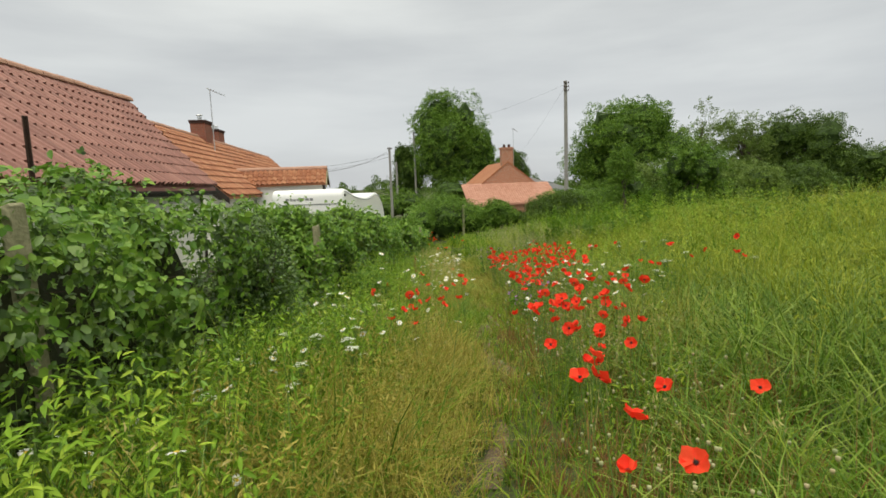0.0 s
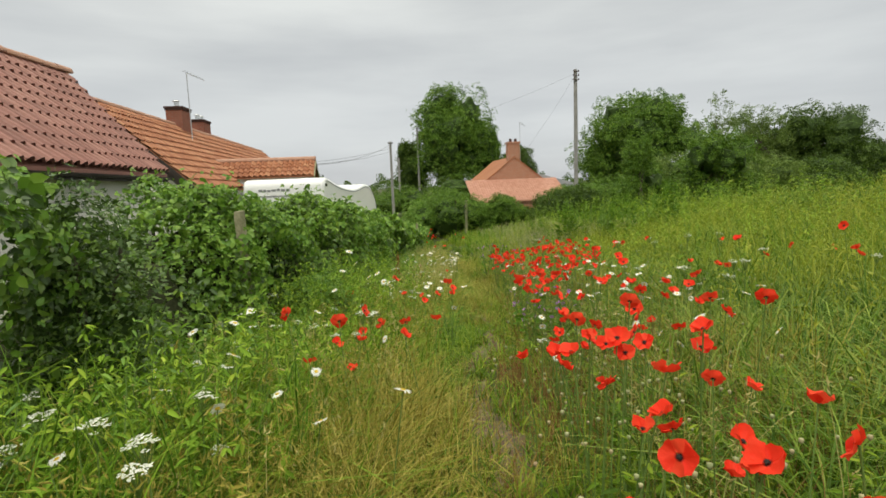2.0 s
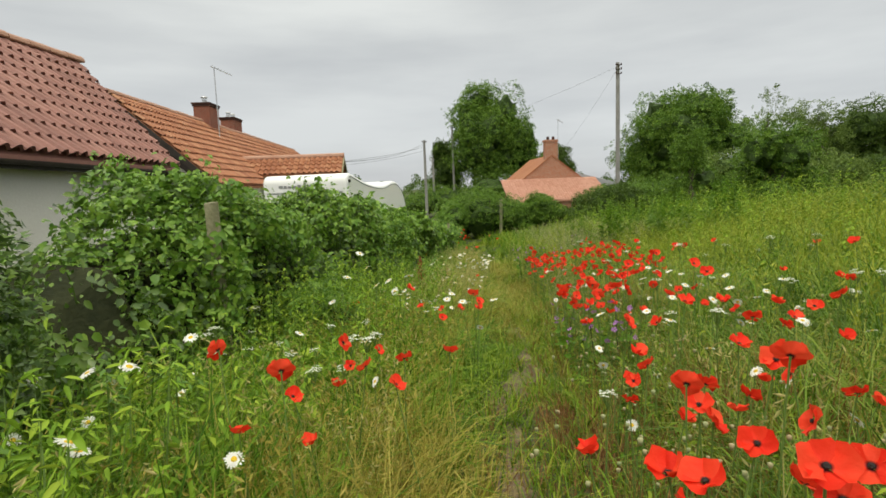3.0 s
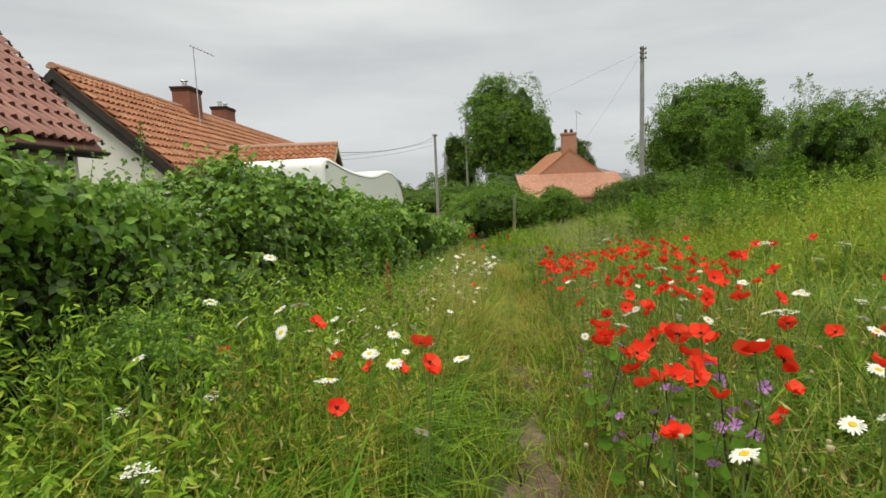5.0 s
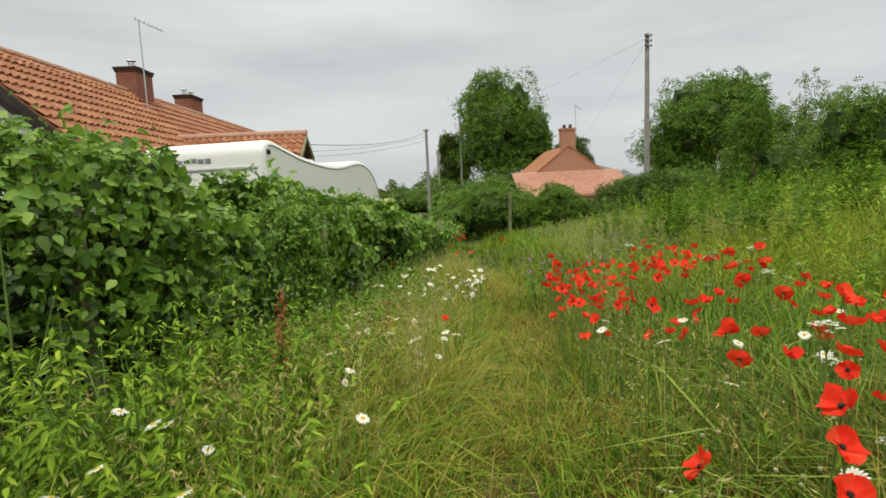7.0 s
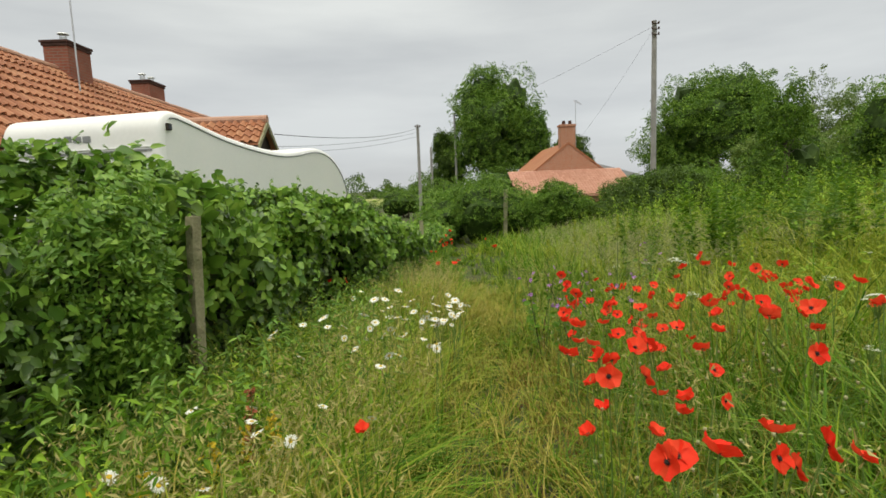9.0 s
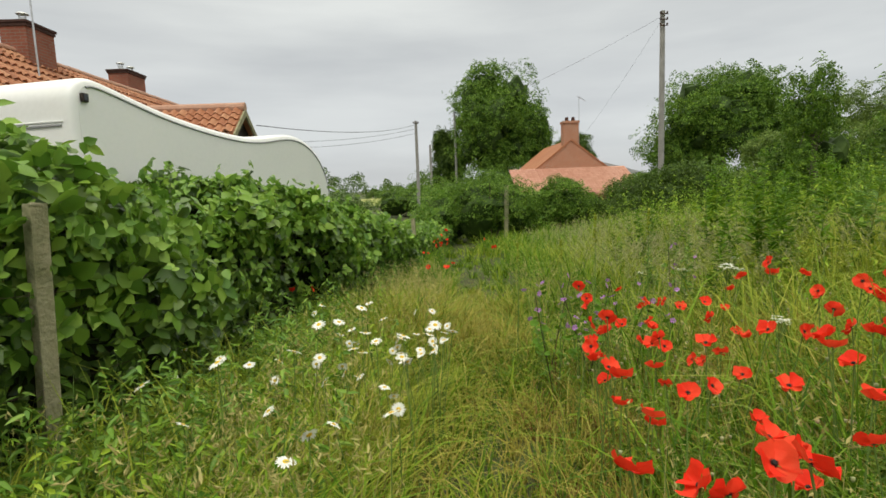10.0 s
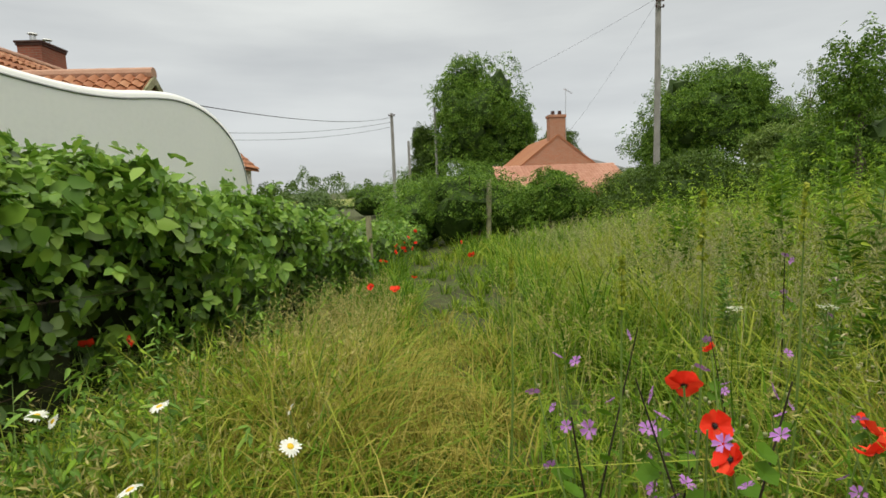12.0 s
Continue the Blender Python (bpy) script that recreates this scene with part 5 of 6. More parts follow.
weeds("hedge_foot_weeds", M_HEDGE2, 1300, 0.9, 21, -2.4, -1.4, (0.45, 1.05), 0.06, "tall nettle-like weeds against the hedge", 20)
sward("outer_grass", M_GRASS, 13000, -9.0, -0.2, -2.3, 12.0, (0.25, 0.5), 0.016, (0.3, 1.0), 2, "green grass behind the start of the path")
sward("outer_field_grass", M_STRAW, 7000, -6.0, 34.0, 11.0, 20.0, (0.5, 0.9), 0.02, (0.3, 0.9), 2, "yellow-green grass on the far side of the field", thin_path=False)
weeds("tall_verge_plants", M_WEED, 460, 7.0, 11.0, -2.0, -1.2, (0.7, 1.3), 0.045, "tall bright green plants before the hedge", 30)
weeds("end_verge_plants", M_HEDGE2, 240, 12.2, 16.5, -2.1, -1.2, (0.45, 0.85), 0.08, "bright green leafy plants below the hedge", 20)
sward("bright_verge_grass", M_STRAW, 7000, 1.0, 16.0, -2.1, -1.0, (0.45, 0.9), 0.008, (0.2, 0.9), 3, "bright yellow-green grass before the hedge", clump=(1.5, 0.0, 7.0))
seed_stalks("golden_seed_grass", M_DRY, 3400, 0.6, 8.0, -1.5, 0.1, (0.42, 0.82), "golden grass with loose drying seed heads", 0.12, (1.1, -0.45, 8.0), 9)
seed_stalks("tan_far_seed_grass", M_SEED, 3800, 9.5, 20.0, -1.5, 0.4, (0.5, 0.9), "tan grass seed heads nodding over the path", 0.11, (1.0, -0.4, 2.0), 9)
sward("near_verge_grass", M_LUSH, 9000, 0.6, 5.5, -2.3, -0.9, (0.45, 0.9), 0.011, (0.2, 1.0), 3, "fresh green grass standing before the hedge", clump=(1.6, -0.4, 11.0))
weeds("near_verge_weeds", M_WEED, 950, 0.9, 5.0, -2.0, -1.05, (0.5, 1.10), 0.055, "yellow-green leafy weeds before the hedge", 20, (1.5, -0.3, 12.0))
weeds("bright_corner_plants", M_LUSH, 300, 10.2, 12.6, -2.0, -1.2, (0.45, 0.85), 0.075, "bright green leafy plants at the hedge foot", 20)
weeds("leafy_verge_plants", M_WEED, 1000, 5.5, 11.5, -1.9, -0.85, (0.35, 0.75), 0.07, "yellow-green leafy plants before the hedge", 18, (1.4, -0.3, 6.0))
sward("pale_verge_grass", M_STRAW, 9000, 5.0, 17.0, -1.9, -0.6, (0.45, 0.85), 0.008, (0.3, 1.1), 3, "pale green grass arching before the hedge", clump=(1.3, -0.2, 13.0))
sward("strip_stems", M_BROWN, 9000, 0.3, 8.0, 0.15, 1.35, (0.22, 0.60), 0.005, (0.05, 0.5), 3, "red-brown dead stems along the poppy strip", lean=0.22, clump=(1.5, -0.5, 15.0))
sward("strip_grass", M_GRASS, 9000, 0.3, 9.0, -0.1, 1.2, (0.14, 0.42), 0.007, (0.2, 0.9), 3, "short thin grass in the poppy strip", lean=0.2)
sward("bank_tangle", M_STRAW, 15000, 13.5, 23.0, 1.6, 7.5, (0.60, 1.05), 0.009, (0.4, 1.2), 3, "tangled pale green grass over the bank", thin_path=False, lean=0.22)
weeds("strip_herbs", M_LUSH, 420, 1.0, 12.0, 0.1, 1.3, (0.10, 0.32), 0.045, "low leafy herbs in the poppy strip", 10)
sward("verge_blades", M_LUSH, 10000, 5.5, 12.8, -1.8, -0.5, (0.40, 0.78), 0.013, (0.5, 1.4), 3, "broad arching green grass blades in the verge", lean=0.2)
sward("foot_grass", M_STRAW, 9000, 11.5, 18.0, -2.3, -0.9, (0.45, 0.90), 0.009, (0.3, 1.2), 3, "tall pale grass against the foot of the hedge", lean=0.2)
weeds("low_herbs", M_LUSH, 1500, 0.8, 18, -1.7, 2.0, (0.10, 0.38), 0.05, "low leafy herbs between the grass", 10)
weeds("poppy_foliage", M_GRASS, 1300, 3.0, 15, 0.5, 2.6, (0.25, 0.6), 0.05, "feathery green foliage of the poppies", 10)
weeds("right_weeds", M_WEED, 950, 8.5, 26, 2.4, 8.0, (0.5, 1.15), 0.07, "tall leafy weeds on the bank", 16)
weeds("crest_weeds", M_CROP, 260, 9.0, 18, 6.5, 11.0, (0.8, 1.3), 0.09, "tall pale weeds on the crest of the field", 22)
weeds("tall_bank_weeds", M_WEED, 700, 13.5, 25, 3.6, 10.0, (0.9, 1.7), 0.075, "tall dark weeds along the edge of the field", 22)


# ---- flowers ----
def petal_mesh(name, r, cup, mat, nu=8, nv=5, wave=0.10, fan=1.15):
    """One broad cupped poppy petal that grows from the middle towards +y."""
    k = random.uniform(0, 6)
    bm = bmesh.new()
    rows = []
    for j in range(nv):
        f = j / (nv - 1)
        row = []
        for i in range(nu):
            s = 2 * i / (nu - 1) - 1
            rad = r * (0.10 + 0.90 * f) * (1 - 0.12 * s * s * f + 0.07 * f * math.sin(7 * s + k))
            a = s * fan * (0.55 + 0.45 * f ** 0.5)
            z = cup * r * f ** 1.6 + wave * r * f * math.sin(4 * s + 2 * f + k) + 0.4 * wave * r * f * math.sin(11 * s - k)
            row.append(bm.verts.new((rad * math.sin(a), rad * math.cos(a), z)))
        rows.append(row)
    for a, b in zip(rows, rows[1:]):
        for i in range(nu - 1):
            bm.faces.new((a[i], a[i + 1], b[i + 1], b[i]))
    me = bpy.data.meshes.new(name)
    bm.to_mesh(me)
    bm.free()
    me.polygons.foreach_set("use_smooth", [True] * len(me.polygons))
    me.materials.append(mat)
    return me


def make_poppy(seed, height, r, cup, tilt, label):
    random.seed(seed)
    t = thing("poppy", pose(0, 0, 0), label, "poppy", group="red poppies in the meadow")
    bx, by = random.uniform(-0.08, 0.08), random.uniform(-0.08, 0.08)
    top = Vector((bx, by, height))
    part("stem", tube(bmesh.new(), [(0, 0, -0.03), (bx * 0.2, by * 0.3, height * 0.45), (bx * 0.8, by * 0.8, height * 0.85), tuple(top)], [0.0032, 0.0028, 0.0024, 0.0026], 5), M_STEM, t)
    head = Matrix.Translation(top) @ Euler((radians(tilt), 0, random.uniform(0, 6.28))).to_matrix().to_4x4()
    for k in range(4):
        me = petal_mesh("petal", r * (1.0 if k % 2 else 0.92), cup * (1.0 if k % 2 else 0.8), M_PETAL, wave=random.uniform(0.12, 0.24))
        ob = new("petal", me)
        ob.parent = t
        ob.matrix_basis = head @ Matrix.Translation((0, 0, 0.003 * (k % 2))) @ pose(0, 0, 0, 0, 0, 90 * k + random.uniform(-9, 9))
    bm = bmesh.new()
    bmesh.ops.create_icosphere(bm, subdivisions=1, radius=r * 0.16)
    bmesh.ops.scale(bm, vec=(1, 1, 0.8), verts=bm.verts)
    ob = part("seed_head", bm, M_BLACK, t, "black centre")
    ob.matrix_basis = head @ Matrix.Translation((0, 0, r * 0.12))
    return t


POPPY_LABEL = "bright red field poppy with four papery petals"
protos = [make_poppy(11, 0.72, 0.039, 0.35, 50, POPPY_LABEL), make_poppy(12, 0.70, 0.042, 0.55, 25, POPPY_LABEL), make_poppy(13, 0.78, 0.041, 0.25, 70, POPPY_LABEL), make_poppy(14, 0.64, 0.036, 0.8, 15, POPPY_LABEL), make_poppy(15, 0.74, 0.043, 0.45, 40, POPPY_LABEL)]


def put(protos, x, y, g, smin=0.85, smax=1.2, lift=0.0):
    line = float(camera_way_x(y))
    if abs(x - line) < 0.42:  # moved aside to clear the camera's way
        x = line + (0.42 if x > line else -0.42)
    p = protos[int(g.integers(len(protos)))]
    m = pose(float(x), float(y), float(ground_z(x, y)) + lift, g.uniform(-7, 7), g.uniform(-7, 7), g.uniform(0, 360))
    ob = copy_thing(p, m)
    s = g.uniform(smin, smax)
    ob.scale = (s, s, s)
    return ob


def drift(protos, n, y0, y1, u0, u1, seed, power=1.0, smin=0.85, smax=1.2):
    g = np.random.default_rng(seed)
    k = 0
    while k < n:
        y = y0 + (y1 - y0) * g.random() ** power
        u = g.uniform(u0, u1)
        x = float(path_x(y)) + u
        if lump(np.array([[x, y, 1.0]]), 1.9, seed)[0] + g.normal(0, 0.4) > 0.0:
            put(protos, x, y, g, smin, smax)
            k += 1


def retire(protos, places):
    """Stand the first ones of a kind at places of their own."""
    for p, (x, y) in zip(protos, places):
        p.matrix_basis = pose(x, y, float(ground_z(x, y)))


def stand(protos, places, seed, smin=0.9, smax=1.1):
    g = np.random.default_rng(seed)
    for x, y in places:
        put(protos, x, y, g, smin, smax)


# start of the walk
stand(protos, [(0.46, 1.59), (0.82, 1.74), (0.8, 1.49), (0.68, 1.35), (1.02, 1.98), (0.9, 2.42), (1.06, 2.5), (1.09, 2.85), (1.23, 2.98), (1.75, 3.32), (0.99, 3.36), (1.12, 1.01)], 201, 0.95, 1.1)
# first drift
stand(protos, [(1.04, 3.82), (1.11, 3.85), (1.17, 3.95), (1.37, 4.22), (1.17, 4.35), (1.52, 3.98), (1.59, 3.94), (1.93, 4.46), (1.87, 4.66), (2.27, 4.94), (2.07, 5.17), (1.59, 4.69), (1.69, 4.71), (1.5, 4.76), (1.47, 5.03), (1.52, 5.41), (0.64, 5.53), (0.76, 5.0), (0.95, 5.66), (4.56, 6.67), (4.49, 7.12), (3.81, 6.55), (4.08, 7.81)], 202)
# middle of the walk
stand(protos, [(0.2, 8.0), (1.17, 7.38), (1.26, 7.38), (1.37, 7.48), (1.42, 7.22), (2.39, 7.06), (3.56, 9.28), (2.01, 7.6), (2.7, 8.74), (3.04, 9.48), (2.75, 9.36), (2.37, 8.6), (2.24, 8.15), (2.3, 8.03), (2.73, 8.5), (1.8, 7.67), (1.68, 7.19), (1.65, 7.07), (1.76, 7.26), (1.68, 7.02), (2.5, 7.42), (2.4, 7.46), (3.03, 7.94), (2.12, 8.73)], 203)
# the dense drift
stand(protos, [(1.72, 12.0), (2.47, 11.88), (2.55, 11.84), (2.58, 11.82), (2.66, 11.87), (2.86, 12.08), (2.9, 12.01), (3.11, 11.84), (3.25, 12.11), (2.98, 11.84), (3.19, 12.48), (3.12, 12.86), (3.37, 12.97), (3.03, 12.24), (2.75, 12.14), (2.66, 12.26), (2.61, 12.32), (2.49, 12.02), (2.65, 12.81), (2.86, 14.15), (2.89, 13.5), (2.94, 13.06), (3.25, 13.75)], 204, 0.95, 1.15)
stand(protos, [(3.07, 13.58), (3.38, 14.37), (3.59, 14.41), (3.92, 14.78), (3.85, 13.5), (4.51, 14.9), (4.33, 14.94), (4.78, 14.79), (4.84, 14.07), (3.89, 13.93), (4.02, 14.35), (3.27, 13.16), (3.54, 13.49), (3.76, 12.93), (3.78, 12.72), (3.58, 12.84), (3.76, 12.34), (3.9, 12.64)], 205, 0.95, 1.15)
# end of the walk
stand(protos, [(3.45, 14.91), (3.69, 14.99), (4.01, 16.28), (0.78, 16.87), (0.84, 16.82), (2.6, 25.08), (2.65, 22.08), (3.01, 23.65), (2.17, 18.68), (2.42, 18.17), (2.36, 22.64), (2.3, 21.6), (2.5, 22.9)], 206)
drift(protos, 66, 4.0, 8.8, 0.35, 1.7, 21)
drift(protos, 62, 8.8, 12.4, 0.5, 2.1, 22)
drift(protos, 14, 9.5, 13.5, 1.6, 3.0, 23)
drift(protos, 70, 12.0, 15.0, 0.4, 2.3, 28)
drift(protos, 7, 5.6, 9.0, 2.2, 3.8, 24)
drift(protos, 14, 4.4, 8.0, -0.9, -0.35, 25)
drift(protos, 16, 1.5, 4.0, 0.45, 1.15, 29)
drift(protos, 8, 18.5, 25.0, -1.2, 0.4, 26)
retire(protos, [(1.0, 2.9), (1.35, 3.4), (1.7, 4.2), (1.25, 4.4), (2.0, 6.0)])


def pods(n, y0, y1, u0, u1):
    """Ripening poppy pods on thin stalks."""
    x, y, u = scatter(n, y0, y1, u0, u1)
    hh = rng.uniform(0.42, 0.72, n)
    v = blades(x, y, hh, np.full(n, 0.005), rng.uniform(0.0, 0.12, n), 3, 0.08)
    stuff("poppy_stalks", tri_mesh("poppy_stalks", v, blade_faces(3), M_STEM), "thin green stalks of faded poppies", "wildflower")
    ring6 = [(math.cos(a), math.sin(a)) for a in [math.pi * k / 3 for k in range(6)]]
    shape = np.array([(0, 0, -1.1)] + [(c * 0.55, q * 0.55, -0.45) for c, q in ring6] + [(c * 0.7, q * 0.7, 0.55) for c, q in ring6] + [(0, 0, 0.75)])
    fs = [(0, 1 + (k + 1) % 6, 1 + k) for k in range(6)] + [(13, 7 + k, 7 + (k + 1) % 6) for k in range(6)]
    for k in range(6):
        q = (k + 1) % 6
        fs += [(1 + k, 1 + q, 7 + q), (1 + k, 7 + q, 7 + k)]
    size = rng.uniform(0.008, 0.013, (n, 1, 1))
    stuff("poppy_pods", tri_mesh("poppy_pods", v[:, 6][:, None] + shape[None] * size, fs, M_POD), "pale green and brown poppy seed pods", "wildflower")


pods(260, 1.2, 6.0, 0.35, 1.3)
pods(600, 6.0, 16.5, 0.45, 2.6)


def make_daisy(seed, height, r, tilt):
    random.seed(seed)
    t = thing("oxeye_daisy", pose(0, 0, 0), "white ox-eye daisy with a yellow centre", "daisy", group="white daisies in the verge")
    bx, by = random.uniform(-0.06, 0.06), random.uniform(-0.06, 0.06)
    part("stem", tube(bmesh.new(), [(0, 0, -0.03), (bx * 0.3, by * 0.3, height * 0.5), (bx, by, height)], [0.003, 0.0025, 0.0022], 5), M_STEM, t)
    head = Matrix.Translation((bx, by, height)) @ Euler((radians(tilt), 0, random.uniform(0, 6.28))).to_matrix().to_4x4()
    bm = bmesh.new()
    n = 17
    for k in range(n):
        a = 2 * math.pi * k / n + random.uniform(-0.06, 0.06)
        ln, w, dz = r * random.uniform(0.9, 1.05), r * 0.17, random.uniform(-0.18, 0.06) * r
        c, s = math.cos(a), math.sin(a)
        pts = [(0.2 * r, -0.5 * w, 0), (0.2 * r, 0.5 * w, 0), (0.65 * ln, 0.9 * w, 0.06 * r), (ln, 0.35 * w, dz), (ln, -0.35 * w, dz), (0.65 * ln, -0.9 * w, 0.06 * r)]
        bm.faces.new([bm.verts.new((x * c - y * s, x * s + y * c, z)) for x, y, z in pts])
    ob = part("petals", bm, M_WHITE, t)
    ob.matrix_basis = head
    bm = bmesh.new()
    bmesh.ops.create_uvsphere(bm, u_segments=10, v_segments=5, radius=r * 0.33)
    bmesh.ops.scale(bm, vec=(1, 1, 0.45), verts=bm.verts)
    ob = part("disc", bm, M_YELLOW, t, "yellow disc")
    ob.matrix_basis = head
    return t


daisies = [make_daisy(31, 0.66, 0.031, 35), make_daisy(32, 0.72, 0.034, 15), make_daisy(33, 0.62, 0.030, 55), make_daisy(34, 0.78, 0.035, 25)]
stand(daisies, [(0.12, 4.52), (-0.26, 4.28), (-0.23, 4.38), (-0.17, 4.01), (0.16, 4.07), (-0.37, 5.65), (0.47, 3.87), (-0.81, 5.38), (-0.62, 5.08), (-0.95, 5.12), (-0.61, 5.23), (-0.35, 4.9), (-0.68, 5.02), (2.62, 6.35), (2.66, 6.01), (2.2, 5.8), (2.85, 6.47)], 211)
stand(daisies, [(0.99, 11.48), (0.43, 8.79), (0.65, 8.62), (0.89, 8.31), (0.79, 9.01), (0.6, 8.23), (1.07, 7.77), (1.18, 8.23), (0.91, 7.32), (0.97, 7.4), (1.25, 7.28), (1.19, 7.17), (1.2, 7.03), (0.97, 7.18)], 212)
stand(daisies, [(0.30, 7.9), (0.42, 7.7), (0.50, 7.5), (0.36, 7.6), (0.2, 8.1), (-0.05, 8.9), (0.05, 9.1)], 213, 1.25, 1.5)
stand(daisies, [(1.94, 13.0), (1.16, 13.25), (1.08, 13.22), (0.68, 14.05), (0.51, 14.61), (0.98, 13.99), (2.41, 14.14), (2.59, 14.0), (1.91, 13.92), (1.6, 15.5), (2.09, 15.81), (1.6, 14.8), (1.14, 15.68), (1.32, 15.37), (1.82, 15.06)], 214, 0.9, 1.1)
drift(daisies, 34, 1.6, 6.5, -2.0, -0.8, 51, 1.0, 0.7, 0.95)
drift(daisies, 60, 8.0, 15.0, -1.4, -0.35, 52, 1.0, 0.75, 1.0)
drift(daisies, 40, 12.6, 15.4, -1.2, -0.3, 55, 1.0, 0.95, 1.15)
drift(daisies, 62, 4.5, 11.0, 0.5, 2.2, 53, 1.0, 0.8, 1.05)
retire(daisies, [(-0.6, 3.2), (-0.2, 4.6), (0.5, 5.5), (0.0, 7.4)])


def make_umbel(seed, height, r):
    random.seed(seed)
    t = thing("cow_parsley", pose(0, 0, 0), "white flat-topped umbel flower on a branching green stem", "wildflower", group="white umbels in the verge")
    part("stem", tube(bmesh.new(), [(0, 0, -0.03), (0.02, 0.01, height * 0.5), (0.03, 0.02, height * 0.86)], [0.0045, 0.0038, 0.003], 5), M_STEM, t)
    bm = bmesh.new()
    bs = bmesh.new()
    for k in range(15):
        a, rr = 2.4 * k, r * math.sqrt((k + 0.5) / 15)
        c = Vector((0.03 + rr * math.cos(a), 0.02 + rr * math.sin(a), height + random.uniform(-0.01, 0.012) - rr * 0.25))
        tube(bs, [(0.03, 0.02, height * 0.86), tuple(c)], [0.0018, 0.0012], 3, False)
        for q in range(7):
            o = Vector((random.uniform(-1, 1), random.uniform(-1, 1), random.uniform(-0.15, 0.3))) * r * 0.22
            s = r * 0.09
            bm.faces.new([bm.verts.new(c + o + Vector(v) * s) for v in ((-1, -0.6, 0), (0.2, -1, 0.2), (1, 0.2, 0), (0.1, 1, 0.15), (-0.9, 0.6, 0.1))])
    part("rays", bs, M_STEM, t)
    part("umbel", bm, M_UMBEL, t)
    return t


umbels = [make_umbel(61, 0.66, 0.04), make_umbel(62, 0.74, 0.05), make_umbel(63, 0.58, 0.035)]
drift(umbels, 34, 1.6, 8.0, -2.1, -0.7, 64)
drift(umbels, 44, 6.0, 17.0, 1.2, 3.8, 65, 1.0, 0.8, 1.3)
retire(umbels, [(-0.9, 2.6), (-0.5, 3.8), (1.5, 5.2)])


def make_mallow(seed, height):
    random.seed(seed)
    t = thing("mallow", pose(0, 0, 0), "mallow plant with purple flowers and rounded green leaves", "wildflower", group="purple mallows by the path")
    for s in range(3):
        a = 2.1 * s + random.uniform(-0.3, 0.3)
        hh = height * random.uniform(0.75, 1.0)
        lean = 0.22 * hh
        q = lambda f: Vector((math.cos(a) * lean * f, math.sin(a) * lean * f, hh * f))
        part("stem", tube(bmesh.new(), [(0, 0, -0.03), tuple(q(0.5)), tuple(q(1.0))], [0.005, 0.004, 0.002], 5), M_DARKWOOD if s == 0 else M_STEM, t)
        for k in range(5):
            f = random.uniform(0.25, 0.95)
            b = random.uniform(0, 6.28)
            c = q(f) + Vector((math.cos(b), math.sin(b), 0.2)) * 0.05
            bm = bmesh.new()
            pts = []
            r = 0.030 * random.uniform(0.7, 1.2)
            for i in range(10):
                an = 2 * math.pi * i / 10
                rr = r * (1 + (0.12 if i % 2 else -0.08))
                pts.append(bm.verts.new((rr * math.cos(an), rr * math.sin(an), 0.15 * rr)))
            mid = bm.verts.new((0, 0, -0.004))
            for i in range(10):
                bm.faces.new((mid, pts[i], pts[(i + 1) % 10]))
            ob = part("leaf", bm, M_LUSH, t)
            ob.matrix_basis = Matrix.Translation(c) @ pose(0, 0, 0, random.uniform(-40, 40), random.uniform(-40, 40), 0)
        for k in range(2):
            f = 0.95 - 0.25 * k
            b = random.uniform(0, 6.28)
            c = q(f) + Vector((math.cos(b), math.sin(b), 0.3)) * 0.035
            bm = bmesh.new()
            for i in range(5):
                an = 2 * math.pi * i / 5
                cc, ss = math.cos(an), math.sin(an)
                pts = [(0.003, -0.002, 0), (0.003, 0.002, 0), (0.016, 0.008, 0.006), (0.024, 0.007, 0.004), (0.021, 0, 0.004), (0.024, -0.007, 0.004), (0.016, -0.008, 0.006)]
                bm.faces.new([bm.verts.new((x * cc - y * ss, x * ss + y * cc, z)) for x, y, z in pts])
            ob = part("flower", bm, M_MALLOW, t, "purple five-petalled flower")
            ob.matrix_basis = Matrix.Translation(c) @ pose(0, 0, 0, random.uniform(20, 70), 0, random.uniform(0, 360))
    return t


mallows = [make_mallow(71, 0.70), make_mallow(72, 0.6), make_mallow(75, 1.12)]
stand(mallows[:2], [(1.95, 7.25), (2.3, 7.05), (2.15, 7.12), (2.42, 7.22)], 73, 0.9, 1.1)
stand(mallows[2:], [(3.12, 14.95), (3.32, 14.9), (3.46, 14.85), (3.75, 15.05), (3.9, 14.8)], 74, 0.9, 1.05)
drift(mallows, 3, 15.2, 17.0, 0.7, 2.0, 76, 1.0, 0.8, 1.0)
retire(mallows, [(2.1, 8.0), (3.6, 15.6), (3.2, 15.5)])


def spike_plant(name, x, y, height, mat, label, n=90, r=0.03, low=0.45):
    g = np.random.default_rng(int(x * 100 + y * 10) + 500)
    t = thing(name, pose(x, y, float(ground_z(x, y))), label, "wildflower")
    part("stem", tube(bmesh.new(), [(0, 0, -0.03), (0.02, 0.0, height * 0.5), (0.03, 0.02, height)], [0.006, 0.005, 0.002], 5), M_STEM, t)
    f = g.uniform(low, 1.0, n)
    p = np.stack([0.03 * f + g.normal(0, r, n) * (1.2 - f), 0.02 * f + g.normal(0, r, n) * (1.2 - f), height * f], 1)
    ob = new("spike", tri_mesh("spike", leaves(p, g.normal(0, 1, (n, 3)), g.uniform(0.012, 0.028, n), CLUMP, -0.3, 0.6), CLUMP_F, mat, smooth=False))
    ob.parent = t
    tagged(ob, kind="stuff")
    return t


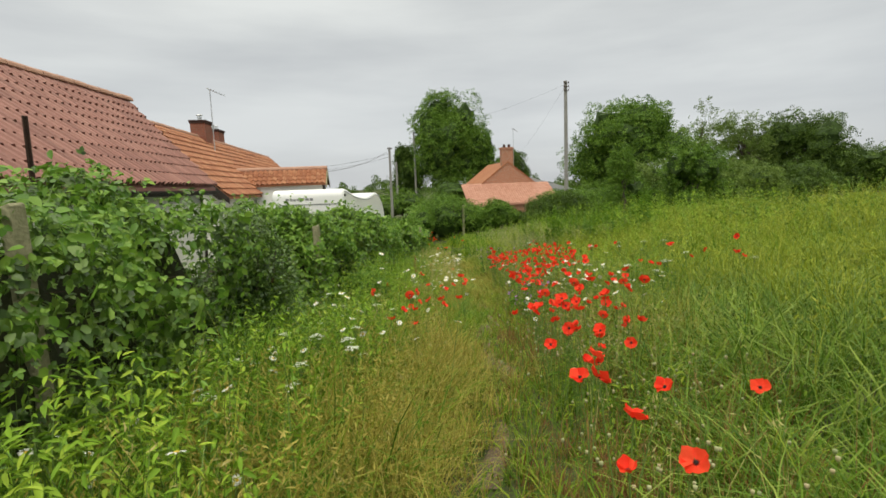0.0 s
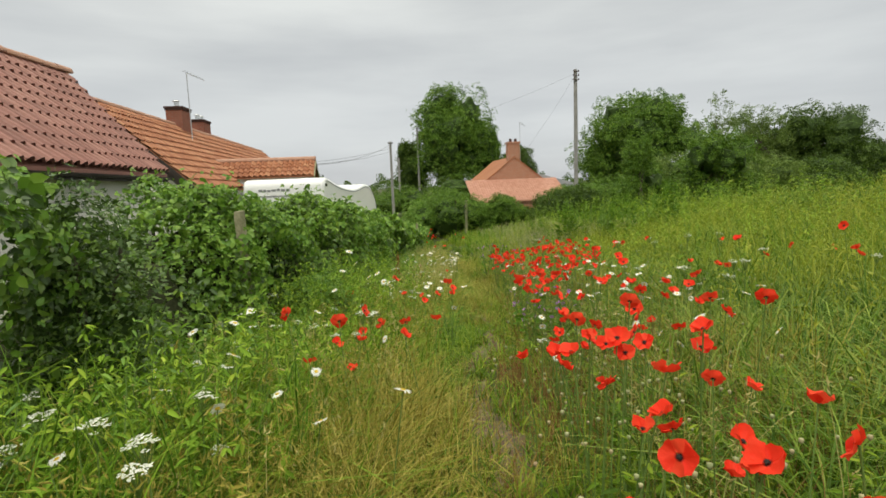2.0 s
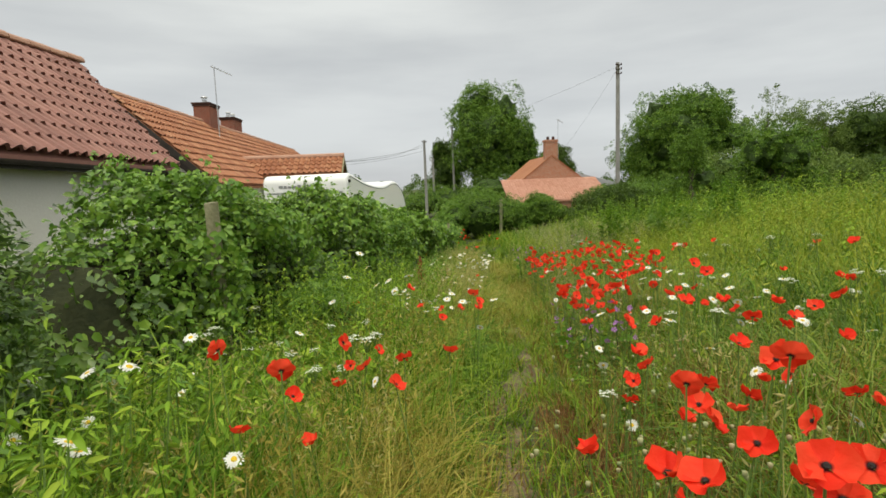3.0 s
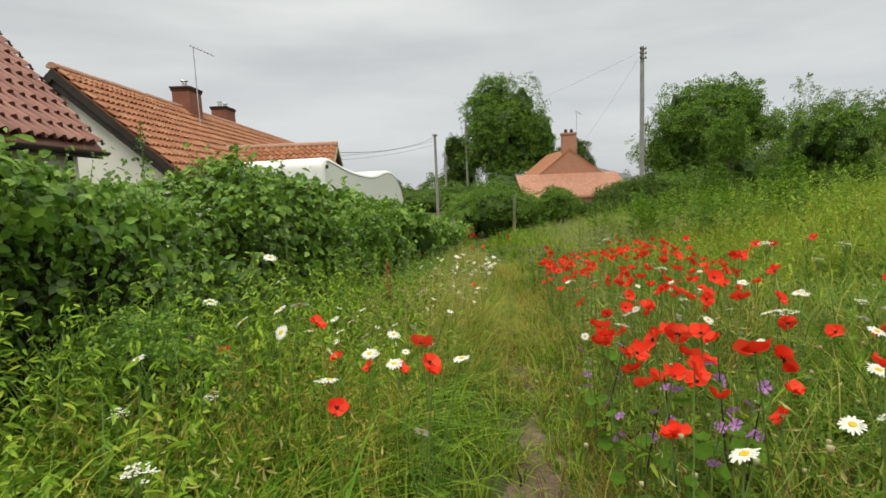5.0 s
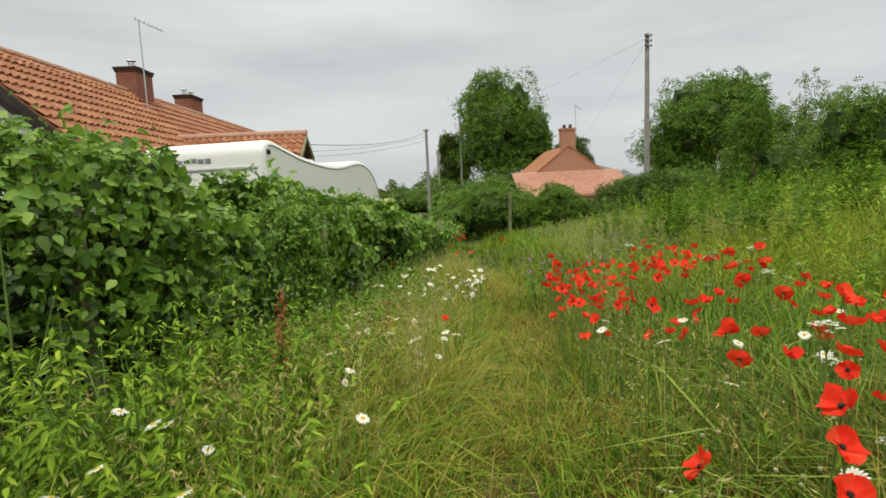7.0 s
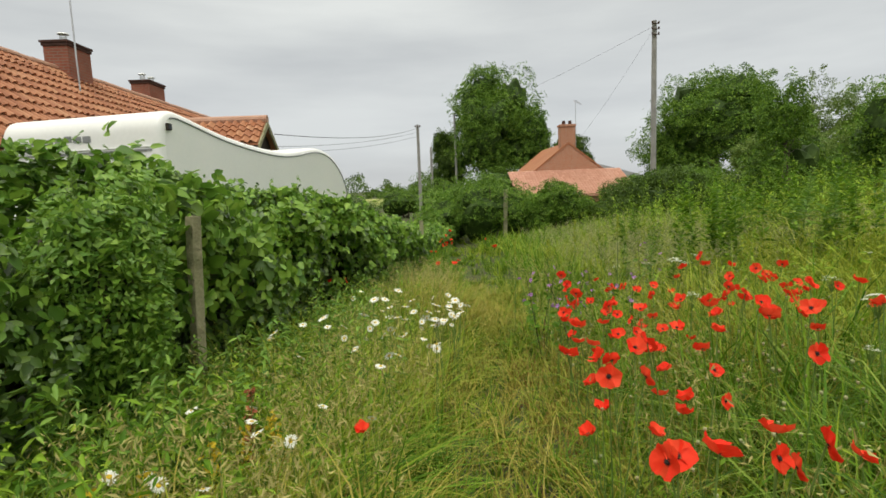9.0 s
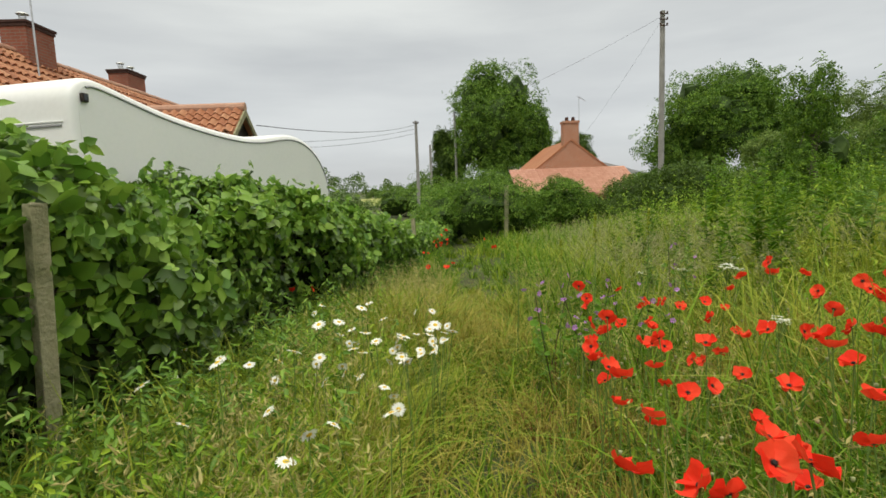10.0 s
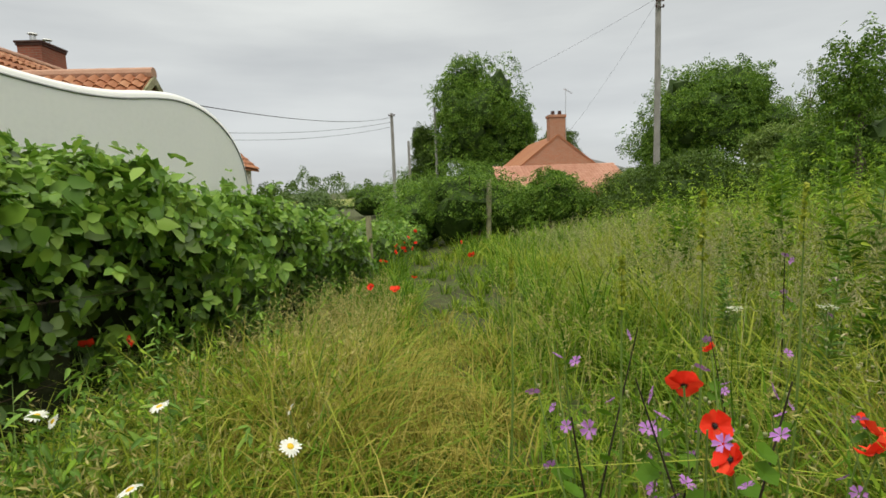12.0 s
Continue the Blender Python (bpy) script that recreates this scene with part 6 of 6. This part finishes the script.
spike_plant("dock", 0.72, 10.6, 1.0, M_DOCK, "rust-brown dock seed spike against the hedge", 300, 0.06)
spike_plant("dock", 1.2, 12.1, 0.75, M_DOCK, "rust-brown dock seed spike against the hedge", 110, 0.035)
for rx_, ry_ in ((1.25, 11.9), (1.12, 11.65), (1.38, 12.3), (1.32, 12.1), (1.02, 11.5)):
    spike_plant("yellow_bedstraw", rx_ - 0.15, ry_, 0.58, M_RAGWORT, "yellow-flowered weed in the long grass", 130, 0.05)
for sx_, sy_, sh_ in ((3.55, 15.35, 1.45), (3.25, 15.3, 1.25), (4.1, 15.6, 1.4), (3.0, 15.9, 1.2)):
    spike_plant("cocksfoot_grass", sx_, sy_, sh_, M_STRAW, "tall coarse grass with a pale green seed head", 70, 0.016, 0.84)
for ty_, tx_ in ((12.55, 0.25), (12.9, 0.35), (14.6, 0.5), (9.6, 0.0), (8.2, -0.35)):
    spike_plant("tall_weed", tx_, ty_, 1.9, M_HEDGE, "tall dark-headed weed standing above the hedge", 60, 0.05, 0.86)


def make_spire(seed, height):
    """A tall upright weed: a stem with narrow leaves that shorten to a pointed tip."""
    g = np.random.default_rng(seed)
    t = thing("tall_weed", pose(0, 0, 0), "tall pointed green weed with narrow leaves on the bank", "weed", group="tall weeds on the bank")
    bend = g.uniform(-0.10, 0.10, 2)
    part("stem", tube(bmesh.new(), [(0, 0, -0.05), (bend[0] * 0.3, bend[1] * 0.3, height * 0.5), (bend[0], bend[1], height)], [0.007, 0.005, 0.002], 5), M_STEM, t)
    for side in range(1 + seed % 3):
        n = 120 if side == 0 else 50
        f = g.uniform(0.12, 1.0, n) if side == 0 else g.uniform(0.4, 0.85, n)
        a = g.uniform(0, 2 * np.pi, n)
        off = 0.0 if side == 0 else 0.10 * side
        p = np.stack([bend[0] * f ** 1.5 + off * np.cos(seed + 2.0 * side) * (f > 0), bend[1] * f ** 1.5 + off * np.sin(seed + 2.0 * side) * (f > 0), height * f], 1)
        size = (0.17 * (1 - f) ** 0.6 + 0.035) * g.uniform(0.6, 1.2, n)
        tip = np.stack([np.cos(a), np.sin(a), 0.4 + 0 * a], 1)
        ob = new("leaves", tri_mesh("leaves", leaves(p, np.stack([-np.cos(a) * 0.4, -np.sin(a) * 0.4, np.ones(n)], 1), size, SMALL_LEAF, 0.0, 0.3, 0.34, tip, 0.0), SMALL_LEAF_F, M_LUSH if seed % 2 else M_HEDGE2))
        ob.parent = t
        tagged(ob, kind="stuff")
    return t


spires = [make_spire(81, 1.55), make_spire(82, 1.25), make_spire(83, 1.75), make_spire(84, 1.4)]
drift(spires, 46, 14.8, 19.5, 3.0, 6.2, 85, 1.0, 0.8, 1.12)
drift(spires, 14, 15.5, 21.0, 1.8, 3.2, 86, 1.0, 0.6, 0.8)
retire(spires, [(6.2, 16.3), (6.7, 15.8), (5.9, 16.8), (6.4, 17.2)])


def far_field():
    bm = bmesh.new()
    vs = [bm.verts.new((x, y, float(ground_z(x, y)) + 0.25)) for x, y in ((-60, 78), (0, 78), (4, 150), (-80, 150))]
    bm.faces.new(vs)
    ob = part("far_field", bm, M_SCREED)
    tagged(ob, "pale yellow-green field far beyond the hedges", "field", kind="structure")


far_field()
